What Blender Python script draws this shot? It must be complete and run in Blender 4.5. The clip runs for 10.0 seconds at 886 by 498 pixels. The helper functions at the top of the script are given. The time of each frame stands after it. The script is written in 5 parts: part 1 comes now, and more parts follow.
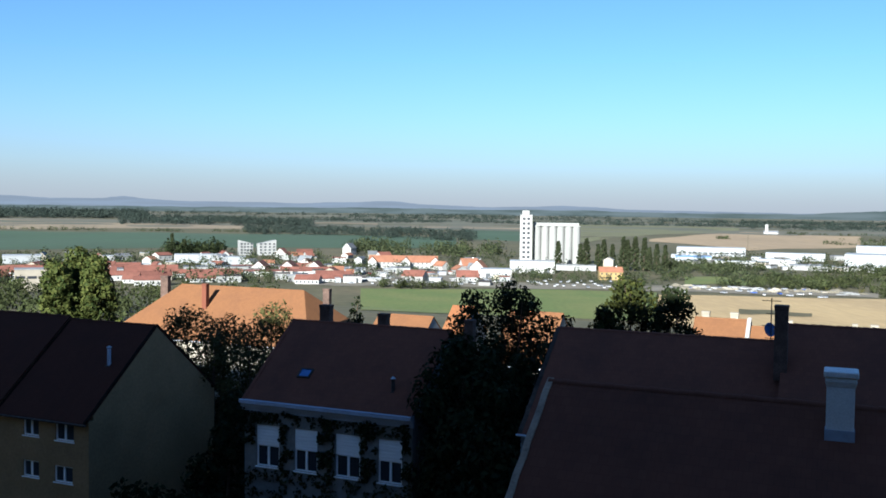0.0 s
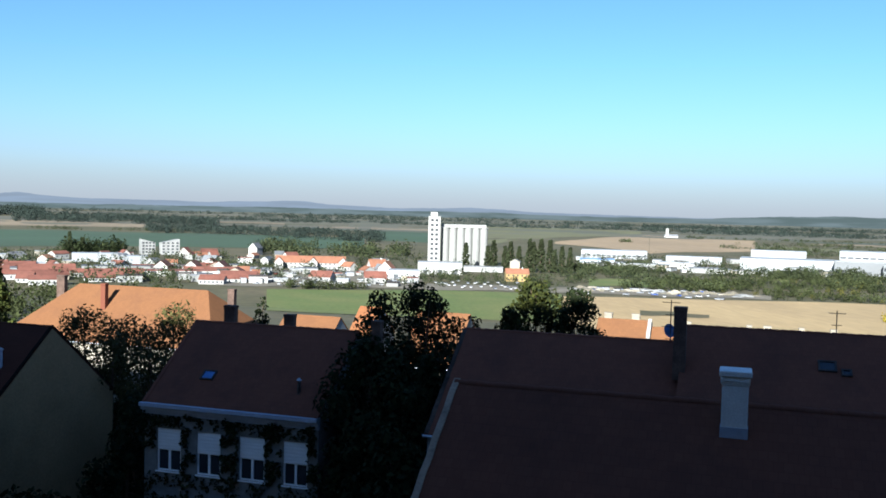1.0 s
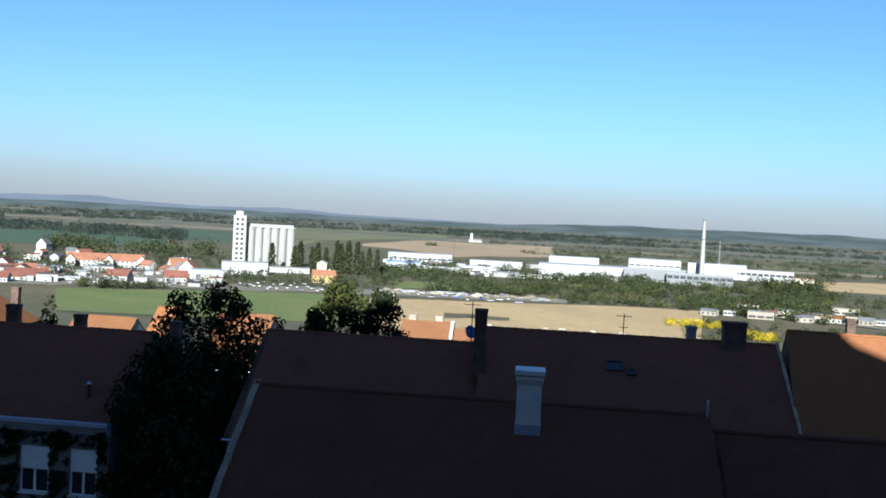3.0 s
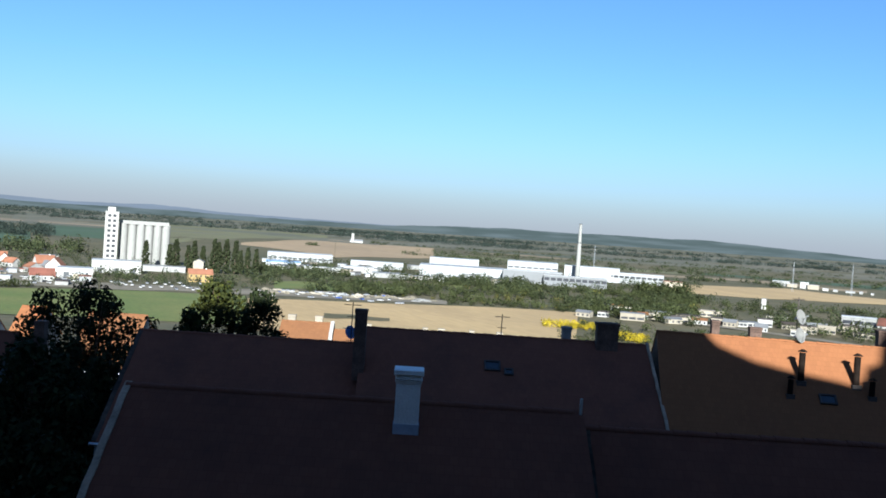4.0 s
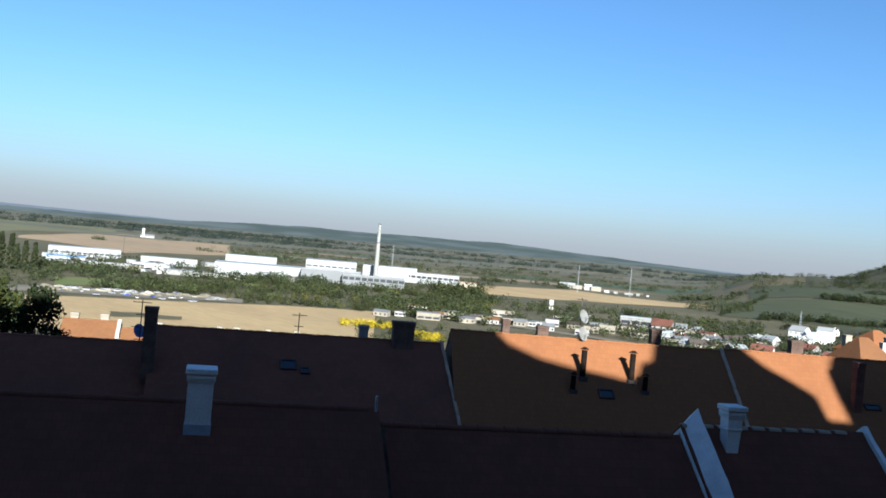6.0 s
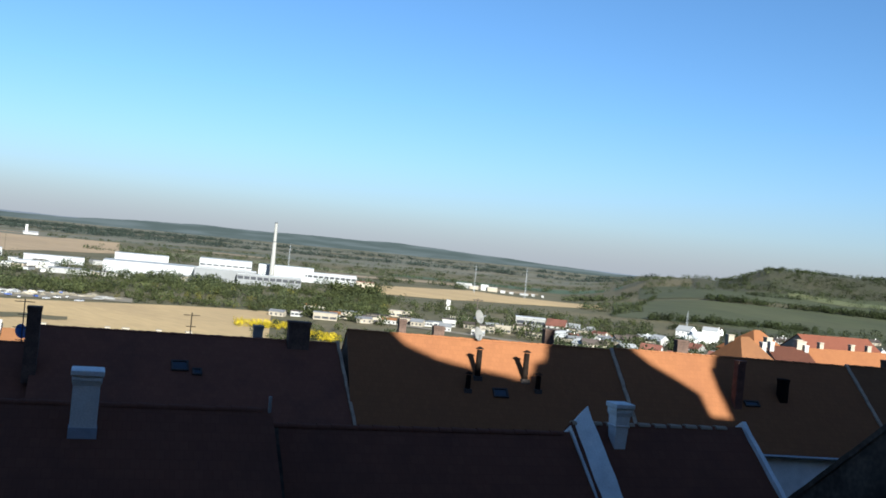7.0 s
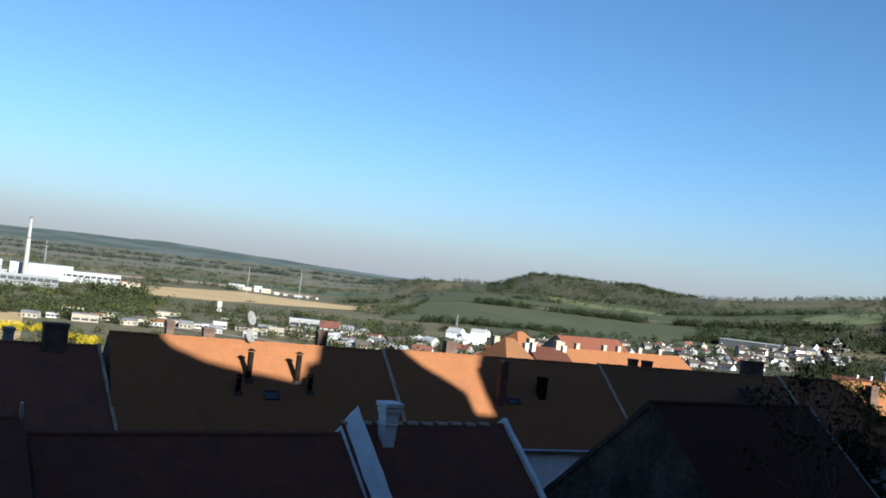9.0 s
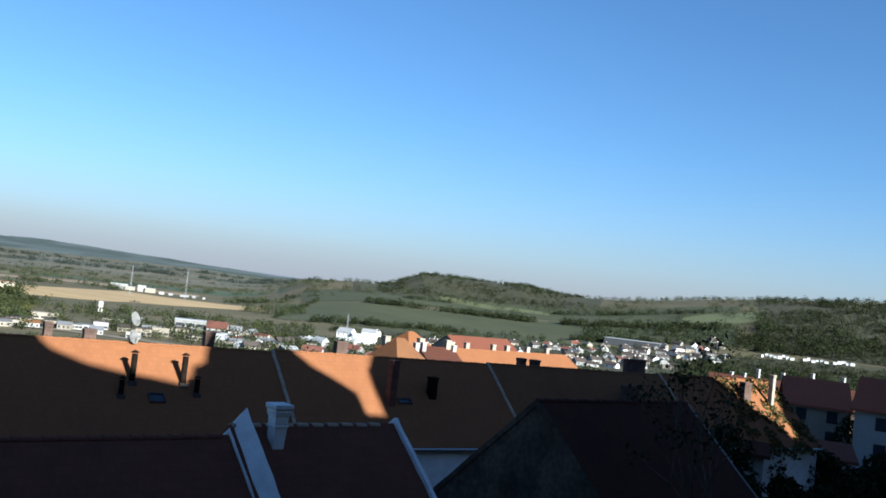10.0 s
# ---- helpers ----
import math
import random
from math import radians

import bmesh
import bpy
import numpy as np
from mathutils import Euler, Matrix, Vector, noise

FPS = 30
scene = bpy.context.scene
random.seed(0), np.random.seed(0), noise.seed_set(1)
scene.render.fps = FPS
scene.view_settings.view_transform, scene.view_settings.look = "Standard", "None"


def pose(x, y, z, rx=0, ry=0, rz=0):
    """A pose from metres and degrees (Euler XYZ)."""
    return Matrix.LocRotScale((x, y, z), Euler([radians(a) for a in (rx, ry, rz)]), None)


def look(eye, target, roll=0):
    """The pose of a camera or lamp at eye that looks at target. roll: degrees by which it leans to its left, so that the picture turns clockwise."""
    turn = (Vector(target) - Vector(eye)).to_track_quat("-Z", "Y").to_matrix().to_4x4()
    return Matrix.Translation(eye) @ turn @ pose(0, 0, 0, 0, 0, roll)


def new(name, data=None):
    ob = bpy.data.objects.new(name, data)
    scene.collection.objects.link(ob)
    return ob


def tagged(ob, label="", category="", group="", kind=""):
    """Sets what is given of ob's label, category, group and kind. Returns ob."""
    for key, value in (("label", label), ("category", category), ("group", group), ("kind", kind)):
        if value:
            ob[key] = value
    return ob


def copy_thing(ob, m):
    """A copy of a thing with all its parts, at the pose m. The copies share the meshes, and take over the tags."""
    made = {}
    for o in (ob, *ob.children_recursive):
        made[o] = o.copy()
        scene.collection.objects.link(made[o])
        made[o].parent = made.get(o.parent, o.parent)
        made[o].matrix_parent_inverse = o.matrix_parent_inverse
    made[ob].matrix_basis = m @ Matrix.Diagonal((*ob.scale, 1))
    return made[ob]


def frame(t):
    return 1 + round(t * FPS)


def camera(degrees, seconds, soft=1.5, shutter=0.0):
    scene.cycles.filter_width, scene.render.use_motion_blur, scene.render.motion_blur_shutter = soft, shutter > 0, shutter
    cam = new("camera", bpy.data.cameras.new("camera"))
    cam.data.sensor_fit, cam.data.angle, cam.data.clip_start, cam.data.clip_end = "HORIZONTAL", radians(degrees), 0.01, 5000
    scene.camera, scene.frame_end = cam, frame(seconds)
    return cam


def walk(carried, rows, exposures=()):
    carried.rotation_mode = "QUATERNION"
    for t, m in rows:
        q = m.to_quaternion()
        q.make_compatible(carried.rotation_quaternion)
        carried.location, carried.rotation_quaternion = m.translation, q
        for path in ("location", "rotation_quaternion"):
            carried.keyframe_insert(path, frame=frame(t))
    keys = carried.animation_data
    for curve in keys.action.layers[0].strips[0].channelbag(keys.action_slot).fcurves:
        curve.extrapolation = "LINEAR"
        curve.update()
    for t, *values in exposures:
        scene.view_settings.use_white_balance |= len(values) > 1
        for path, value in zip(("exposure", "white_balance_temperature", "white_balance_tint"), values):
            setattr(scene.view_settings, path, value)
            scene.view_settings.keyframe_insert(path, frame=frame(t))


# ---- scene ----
# Eye on a terrace over an old hill town; z = 0 is the plain below.
cam = camera(50.57, 10.0, soft=1.7)
EYE = 50.0
ROWS = [  # time, yaw, pitch, roll, and how far the arm has carried the eye
    (0.0, 0.031, -2.394, -0.749, -0.001, 0.002, -0.000),
    (0.5, -2.636, -2.343, -1.013, 0.004, 0.012, -0.003),
    (1.0, -5.551, -2.225, -1.437, 0.012, 0.014, -0.004),
    (1.5, -8.049, -2.121, -1.764, 0.028, 0.006, -0.009),
    (2.0, -10.880, -1.938, -2.131, 0.044, -0.001, -0.017),
    (3.5, -20.818, -1.469, -3.417, 0.084, -0.016, -0.041),
    (4.0, -24.473, -1.193, -3.846, 0.088, -0.022, -0.051),
    (4.5, -27.456, -1.005, -4.212, 0.081, -0.033, -0.059),
    (5.0, -30.972, -0.763, -4.540, 0.067, -0.053, -0.069),
    (5.5, -34.072, -0.505, -4.854, 0.054, -0.084, -0.071),
    (7.0, -42.989, 0.304, -5.584, 0.011, -0.225, -0.060),
    (7.5, -47.268, 0.776, -5.875, -0.009, -0.277, -0.065),
    (8.0, -50.767, 1.126, -6.124, -0.042, -0.325, -0.073),
    (8.5, -53.691, 1.548, -6.310, -0.087, -0.369, -0.074),
    (9.0, -56.737, 1.873, -6.430, -0.138, -0.404, -0.071),
    (9.5, -59.973, 2.240, -6.514, -0.192, -0.423, -0.061),
    (10.0, -63.423, 2.617, -6.538, -0.242, -0.441, -0.048),
]
walk(cam, [(t, pose(x, y, EYE + z, 90 + pitch, roll, yaw)) for t, yaw, pitch, roll, x, y, z in ROWS],
     exposures=[(t, 2.02 + e, k, 4) for t, e, k in ((0.0, 0.05, 5350), (1.0, 0.11, 5380), (2.0, 0.12, 5340), (3.4, -0.09, 5340), (4.5, -0.06, 5360), (5.5, -0.07, 5400), (7.5, -0.05, 5680), (8.2, -0.04, 5760), (9.0, -0.05, 5600), (10.0, -0.04, 5370))])

# ---------------------------------------------------------------- light
SUN_AZ, SUN_EL = 201.0, 23.0
world = bpy.data.worlds.new("sky")
scene.world = world
world.use_nodes = True
wn = world.node_tree.nodes
sky = wn.new("ShaderNodeTexSky")
sky.sky_type = "NISHITA"
sky.sun_disc = False
sky.sun_elevation, sky.sun_rotation = radians(SUN_EL), radians(SUN_AZ)
sky.altitude, sky.air_density, sky.dust_density, sky.ozone_density = 250, 1.0, 0.5, 5.0
wn["Background"].inputs[1].default_value = 0.036
world.node_tree.links.new(sky.outputs[0], wn["Background"].inputs[0])

sun_data = bpy.data.lights.new("sun", "SUN")
sun_data.energy, sun_data.angle, sun_data.color = 5.0, radians(0.6), (1.0, 0.88, 0.72)
sun = new("sun", sun_data)
sun.matrix_world = look((0, 0, 200), (-200 * math.sin(radians(SUN_AZ)), -200 * math.cos(radians(SUN_AZ)), 200 - 200 * math.tan(radians(SUN_EL))))

# ---------------------------------------------------------------- materials


def nodes_of(name):
    m = bpy.data.materials.new(name)
    m.use_nodes = True
    nt = m.node_tree
    return m, nt, nt.nodes["Principled BSDF"]


def mat(name, color, rough=0.8, metal=0.0, vary=0.25, scale=0.6, fine=12.0, bump=0.2, color2=None, per_object=0.0, spec=0.3, stretch=(1, 1, 1)):
    """A surface with large stains, fine grain and relief. per_object: how far alike things differ in value."""
    m, nt, bsdf = nodes_of(name)
    n, l = nt.nodes, nt.links
    co = n.new("ShaderNodeTexCoord")
    mp = n.new("ShaderNodeMapping")
    mp.inputs["Scale"].default_value = stretch
    l.new(co.outputs["Object"], mp.inputs[0])
    big, small = n.new("ShaderNodeTexNoise"), n.new("ShaderNodeTexNoise")
    for tex, s, det in ((big, scale, 5.0), (small, fine, 3.0)):
        tex.inputs["Scale"].default_value, tex.inputs["Detail"].default_value = s, det
        l.new(mp.outputs[0], tex.inputs["Vector"])
    c2 = color2 or tuple(c * (1 - 1.6 * vary) for c in color)
    mix = n.new("ShaderNodeMix")
    mix.data_type = "RGBA"
    mix.inputs[6].default_value, mix.inputs[7].default_value = (*color, 1), (*[max(c, 0) for c in c2], 1)
    ramp = n.new("ShaderNodeMapRange")
    ramp.inputs[1].default_value, ramp.inputs[2].default_value = 0.35, 0.68
    l.new(big.outputs[0], ramp.inputs[0])
    l.new(ramp.outputs[0], mix.inputs[0])
    hsv = n.new("ShaderNodeHueSaturation")
    val = n.new("ShaderNodeMapRange")
    val.inputs[1].default_value, val.inputs[2].default_value = 0.25, 0.75
    val.inputs[3].default_value, val.inputs[4].default_value = 1 - vary, 1 + vary
    l.new(small.outputs[0], val.inputs[0])
    out = val.outputs[0]
    if per_object:
        info = n.new("ShaderNodeObjectInfo")
        po = n.new("ShaderNodeMapRange")
        po.inputs[3].default_value, po.inputs[4].default_value = 1 - per_object, 1 + per_object
        l.new(info.outputs["Random"], po.inputs[0])
        mul = n.new("ShaderNodeMath")
        mul.operation = "MULTIPLY"
        l.new(out, mul.inputs[0])
        l.new(po.outputs[0], mul.inputs[1])
        out = mul.outputs[0]
    l.new(out, hsv.inputs["Value"])
    l.new(mix.outputs[2], hsv.inputs["Color"])
    l.new(hsv.outputs[0], bsdf.inputs["Base Color"])
    bsdf.inputs["Roughness"].default_value, bsdf.inputs["Metallic"].default_value = rough, metal
    bsdf.inputs["Specular IOR Level"].default_value = spec
    if bump:
        b = n.new("ShaderNodeBump")
        b.inputs["Strength"].default_value, b.inputs["Distance"].default_value = bump, 0.02
        l.new(small.outputs[0], b.inputs["Height"])
        l.new(b.outputs[0], bsdf.inputs["Normal"])
    return m


def tile_mat(name, color, dark, moss=0.35, width=0.22, course=0.30):
    """Clay roof tiles laid in courses along the ridge (the thing's x axis), with old and dirty ones among them."""
    m, nt, bsdf = nodes_of(name)
    n, l = nt.nodes, nt.links
    co = n.new("ShaderNodeTexCoord")
    br = n.new("ShaderNodeTexBrick")
    br.offset = 0.5
    for key, v in (("Scale", 1.0), ("Mortar Size", 0.008), ("Mortar Smooth", 0.6), ("Bias", 0.0), ("Brick Width", width), ("Row Height", course * 0.82)):
        br.inputs[key].default_value = v
    br.inputs["Color1"].default_value, br.inputs["Color2"].default_value = (*color, 1), (*[0.90 * c for c in color], 1)
    br.inputs["Mortar"].default_value = (*[0.75 * c for c in color], 1)
    l.new(co.outputs["Object"], br.inputs["Vector"])
    big = n.new("ShaderNodeTexNoise")
    big.inputs["Scale"].default_value, big.inputs["Detail"].default_value, big.inputs["Roughness"].default_value = 0.45, 6.0, 0.65
    l.new(co.outputs["Object"], big.inputs["Vector"])
    ramp = n.new("ShaderNodeMapRange")
    ramp.inputs[1].default_value, ramp.inputs[2].default_value, ramp.inputs[4].default_value = 0.45, 0.75, moss
    l.new(big.outputs[0], ramp.inputs[0])
    mix = n.new("ShaderNodeMix")
    mix.data_type = "RGBA"
    mix.inputs[7].default_value = (*dark, 1)
    l.new(ramp.outputs[0], mix.inputs[0])
    l.new(br.outputs["Color"], mix.inputs[6])
    l.new(mix.outputs[2], bsdf.inputs["Base Color"])
    bsdf.inputs["Roughness"].default_value = 0.85
    bsdf.inputs["Specular IOR Level"].default_value = 0.06
    b = n.new("ShaderNodeBump")
    b.inputs["Strength"].default_value, b.inputs["Distance"].default_value = 0.14, 0.015
    l.new(br.outputs["Fac"], b.inputs["Height"])
    b.invert = True
    l.new(b.outputs[0], bsdf.inputs["Normal"])
    return m


def leaf_mat(name, color, color2, spread=0.5):
    """Leaves that differ one by one between two colours."""
    m, nt, bsdf = nodes_of(name)
    n, l = nt.nodes, nt.links
    geo = n.new("ShaderNodeNewGeometry")
    mix = n.new("ShaderNodeMix")
    mix.data_type = "RGBA"
    mix.inputs[6].default_value, mix.inputs[7].default_value = (*color, 1), (*color2, 1)
    l.new(geo.outputs["Random Per Island"], mix.inputs[0])
    co = n.new("ShaderNodeTexCoord")
    tex = n.new("ShaderNodeTexNoise")
    tex.inputs["Scale"].default_value = 0.06
    l.new(co.outputs["Object"], tex.inputs["Vector"])
    val = n.new("ShaderNodeMapRange")
    val.inputs[1].default_value, val.inputs[2].default_value = 0.3, 0.7
    val.inputs[3].default_value, val.inputs[4].default_value = 1 - spread, 1 + spread
    l.new(tex.outputs[0], val.inputs[0])
    hsv = n.new("ShaderNodeHueSaturation")
    l.new(val.outputs[0], hsv.inputs["Value"])
    l.new(mix.outputs[2], hsv.inputs["Color"])
    l.new(hsv.outputs[0], bsdf.inputs["Base Color"])
    bsdf.inputs["Roughness"].default_value = 0.7
    bsdf.inputs["Specular IOR Level"].default_value = 0.05
    return m


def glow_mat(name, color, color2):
    """Far hills that glow: haze light painted as emission, with darker woods and paler fields in long streaks."""
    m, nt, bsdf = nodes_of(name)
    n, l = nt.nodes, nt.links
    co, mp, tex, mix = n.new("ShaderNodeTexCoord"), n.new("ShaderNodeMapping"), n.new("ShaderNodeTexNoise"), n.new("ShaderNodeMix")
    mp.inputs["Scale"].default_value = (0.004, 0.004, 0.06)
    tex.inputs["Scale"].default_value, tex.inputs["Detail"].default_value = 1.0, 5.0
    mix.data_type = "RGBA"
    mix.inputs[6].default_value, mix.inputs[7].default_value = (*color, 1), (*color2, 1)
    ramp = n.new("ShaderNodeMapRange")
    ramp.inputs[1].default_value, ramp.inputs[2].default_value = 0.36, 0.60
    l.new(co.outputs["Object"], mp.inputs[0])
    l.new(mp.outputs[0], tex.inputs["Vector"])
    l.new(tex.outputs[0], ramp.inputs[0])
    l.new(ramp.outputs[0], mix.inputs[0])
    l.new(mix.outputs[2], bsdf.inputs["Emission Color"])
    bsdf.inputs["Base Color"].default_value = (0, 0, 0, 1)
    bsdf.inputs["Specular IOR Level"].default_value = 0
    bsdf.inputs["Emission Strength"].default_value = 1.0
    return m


TILE_ORANGE = tile_mat("roof_tiles_orange", (0.186, 0.081, 0.036), (0.110, 0.046, 0.028), 0.25)
TILE_DULL = tile_mat("roof_tiles_dull", (0.146, 0.070, 0.033), (0.08, 0.042, 0.027), 0.4)
TILE_BROWN = tile_mat("roof_tiles_brown", (0.15, 0.062, 0.040), (0.05, 0.03, 0.025), 0.5)
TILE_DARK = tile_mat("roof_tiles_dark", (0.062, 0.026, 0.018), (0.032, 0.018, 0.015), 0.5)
TILE_RED = tile_mat("roof_tiles_red", (0.125, 0.047, 0.030), (0.07, 0.032, 0.024), 0.3)
# brighter red tiles: grazing sunlight is put into the colour
TILE_SUNNED = tile_mat("roof_tiles_red_sun_painted", (0.26, 0.085, 0.050), (0.13, 0.05, 0.034), 0.3)
FAR_RED = mat("far_roof_red", (0.122, 0.048, 0.034), 0.85, vary=0.2, scale=0.15, fine=1.2, per_object=0.25)
FAR_ORANGE = mat("far_roof_orange", (0.180, 0.080, 0.046), 0.85, vary=0.15, scale=0.2, fine=2.0, per_object=0.15)
FAR_GREY = mat("far_roof_grey", (0.115, 0.119, 0.127), 0.6, vary=0.15, scale=0.1, fine=1.0, per_object=0.3)
FAR_DARK = mat("far_roof_dark", (0.045, 0.036, 0.032), 0.8, vary=0.2, scale=0.1, fine=1.0, per_object=0.3)
FAR_BLUE = mat("far_roof_blue", (0.180, 0.279, 0.451), 0.5, vary=0.1, scale=0.1, fine=1.0)
WHITE_WALL = mat("white_render", (0.295, 0.291, 0.279), 0.85, vary=0.08, scale=0.3, fine=3.0, per_object=0.12)
CREAM_WALL = mat("cream_render", (0.230, 0.205, 0.164), 0.85, vary=0.10, scale=0.3, fine=3.0, per_object=0.15)
YELLOW_WALL = mat("yellow_render", (0.246, 0.176, 0.074), 0.85, vary=0.10, scale=0.3, fine=3.0)
OCHRE_WALL = mat("ochre_render", (0.25, 0.172, 0.088), 0.9, vary=0.12, scale=0.4, fine=6.0)
GREY_WALL = mat("grey_render", (0.20, 0.20, 0.195), 0.9, vary=0.15, scale=0.3, fine=3.0, per_object=0.15)
STAINED_WALL = mat("stained_render", (0.078, 0.056, 0.042), 0.95, vary=0.42, scale=0.7, fine=5.0, bump=0.5)
CONCRETE = mat("silo_concrete", (0.200, 0.200, 0.190), 0.85, vary=0.10, scale=0.12, fine=0.9, stretch=(1, 1, 0.25))
HALL_WALL = mat("hall_sheeting", (0.238, 0.246, 0.254), 0.5, vary=0.06, scale=0.05, fine=0.6, per_object=0.1)
HALL_MID = mat("hall_sheeting_mid_grey", (0.110, 0.115, 0.122), 0.5, vary=0.08, scale=0.05, fine=0.6)
HALL_GREY = mat("hall_sheeting_grey", (0.050, 0.054, 0.060), 0.5, vary=0.08, scale=0.05, fine=0.6)
STUCCO = mat("chimney_stucco", (0.72, 0.72, 0.72), 0.9, vary=0.10, scale=2.0, fine=20.0, bump=0.4)
BRICK_DARK = mat("sooty_brick", (0.098, 0.064, 0.050), 0.95, vary=0.3, scale=2.0, fine=14.0, bump=0.6)
MORTAR = mat("verge_mortar", (0.40, 0.30, 0.215), 0.95, vary=0.25, scale=1.5, fine=12.0, bump=0.5)
METAL = mat("dull_zinc", (0.40, 0.42, 0.45), 0.45, metal=0.6, vary=0.15, scale=1.0, fine=8.0)
METAL_BLUE = mat("bluish_sheet", (0.36, 0.40, 0.50), 0.6, vary=0.12, scale=1.0, fine=8.0)
FLUE = mat("dark_flue", (0.014, 0.010, 0.008), 0.95, vary=0.3, scale=3.0, fine=20.0, spec=0.05)
BRICK_RED = mat("worn_red_brick", (0.115, 0.056, 0.040), 0.95, vary=0.25, scale=2.0, fine=14.0, bump=0.6)
IRON = mat("rusty_iron", (0.07, 0.06, 0.055), 0.7, metal=0.3, vary=0.3, scale=3.0, fine=20.0)
DISH_WHITE = mat("dish_enamel", (0.279, 0.279, 0.271), 0.45, vary=0.05, scale=3.0, fine=10.0)
FRAME_WHITE = mat("window_paint", (0.86, 0.87, 0.88), 0.5, vary=0.06, scale=3.0, fine=15.0)
BLIND = mat("roller_blind", (0.82, 0.83, 0.84), 0.7, vary=0.08, scale=1.0, fine=10.0, stretch=(1, 1, 12))
BLUE_SHEET = mat("blue_plastic_sheet", (0.10, 0.20, 0.46), 0.4, vary=0.15, scale=2.0, fine=15.0)
GLASS = mat("window_glass", (0.03, 0.035, 0.045), 0.08, vary=0.1, scale=0.5, fine=2.0, bump=0, spec=0.6)
FAR_GLASS = mat("far_window_glass", (0.022, 0.024, 0.030), 0.35, vary=0.1, scale=0.5, fine=2.0, bump=0, spec=0.25)
BARK = mat("bark", (0.09, 0.065, 0.045), 0.95, vary=0.3, scale=2.0, fine=10.0, bump=0.8, stretch=(1, 1, 0.3))
STUBBLE = mat("stubble_field", (0.279, 0.205, 0.102), 0.95, vary=0.12, scale=0.02, fine=0.25, color2=(0.230, 0.168, 0.086), stretch=(1, 0.25, 1))
PALE_FIELD = mat("pale_tilled_field", (0.168, 0.132, 0.084), 0.95, vary=0.14, scale=0.008, fine=0.06, color2=(0.120, 0.096, 0.062), stretch=(1, 0.3, 1))
TAN_FIELD = mat("tan_tilled_field", (0.215, 0.160, 0.095), 0.95, vary=0.12, scale=0.006, fine=0.06, color2=(0.175, 0.130, 0.080), stretch=(1, 0.3, 1))
GREEN_FIELD = mat("green_crop", (0.028, 0.054, 0.027), 0.95, vary=0.12, scale=0.006, fine=0.05, color2=(0.026, 0.045, 0.024))
GRASS = mat("meadow_grass", (0.062, 0.086, 0.018), 0.95, vary=0.2, scale=0.03, fine=0.4, color2=(0.090, 0.098, 0.026))
OLIVE_FIELD = mat("olive_field", (0.094, 0.094, 0.045), 0.95, vary=0.15, scale=0.01, fine=0.08)
ROUGH = mat("rough_scrub_slope", (0.019, 0.022, 0.009), 0.95, vary=0.35, scale=0.02, fine=0.2, color2=(0.030, 0.029, 0.014))
MEADOW = mat("dull_meadow", (0.062, 0.076, 0.034), 0.95, vary=0.25, scale=0.02, fine=0.2, color2=(0.066, 0.070, 0.026))
VINEYARD = mat("vineyard_green", (0.022, 0.029, 0.009), 0.95, vary=0.3, scale=0.012, fine=0.12, color2=(0.034, 0.039, 0.015), stretch=(1.0, 0.2, 1))
LAND = mat("scrub_land", (0.040, 0.040, 0.016), 0.95, vary=0.3, scale=0.012, fine=0.15, color2=(0.072, 0.060, 0.030))
GRAVEL = mat("light_gravel", (0.135, 0.120, 0.092), 0.95, vary=0.2, scale=0.05, fine=0.8)
# leaves of trees in shade, the shade darkened into their colour
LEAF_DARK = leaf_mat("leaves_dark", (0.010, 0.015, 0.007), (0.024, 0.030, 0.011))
LEAF_MID = leaf_mat("leaves_mid", (0.020, 0.025, 0.010), (0.031, 0.036, 0.014), 0.5)
LEAF_YELLOW = leaf_mat("leaves_blossom", (0.164, 0.131, 0.008), (0.279, 0.213, 0.012))
LEAF_POPLAR = leaf_mat("leaves_poplar", (0.009, 0.013, 0.005), (0.020, 0.025, 0.010))
# land beyond 2350 m, with some haze mixed into its colour
DISTANT = mat("distant_land_hazed", (0.042, 0.050, 0.036), 0.95, vary=0.2, scale=0.0022, fine=0.02, color2=(0.092, 0.083, 0.060), stretch=(0.6, 1.6, 1))
LEAF_WALNUT = leaf_mat("leaves_walnut", (0.011, 0.016, 0.007), (0.045, 0.049, 0.011), 0.6)
LEAF_LIGHT = leaf_mat("leaves_light", (0.019, 0.029, 0.008), (0.056, 0.062, 0.016))
LEAF_AUTUMN = leaf_mat("leaves_turning", (0.036, 0.038, 0.010), (0.066, 0.060, 0.014))
LEAF_OLIVE = leaf_mat("leaves_autumn", (0.026, 0.030, 0.011), (0.068, 0.060, 0.022))
LEAF_FAR = leaf_mat("leaves_far", (0.014, 0.020, 0.010), (0.036, 0.041, 0.019))
# far woods: the blue of the haze is put into the leaf colour
LEAF_HAZE = leaf_mat("leaves_far_hazed", (0.014, 0.020, 0.018), (0.024, 0.031, 0.025), 0.35)
# haze over the far hills is painted as their own glow
HILL_FAR = glow_mat("distant_hills_glow", (0.086, 0.094, 0.108), (0.078, 0.084, 0.094))
HILL_MID = glow_mat("distant_ridge_glow", (0.056, 0.063, 0.060), (0.037, 0.044, 0.040))

# ---------------------------------------------------------------- building helpers
A0 = radians(23.0)  # the streets of the old town run square to this bearing
BEARING = 23.0
UX, UY = math.cos(A0), -math.sin(A0)
VX, VY = math.sin(A0), math.cos(A0)


def ss(x):
    x = min(max(x, 0.0), 1.0)
    return x * x * (3 - 2 * x)


def interp(x, xs, ys):
    return float(np.interp(x, xs, ys))


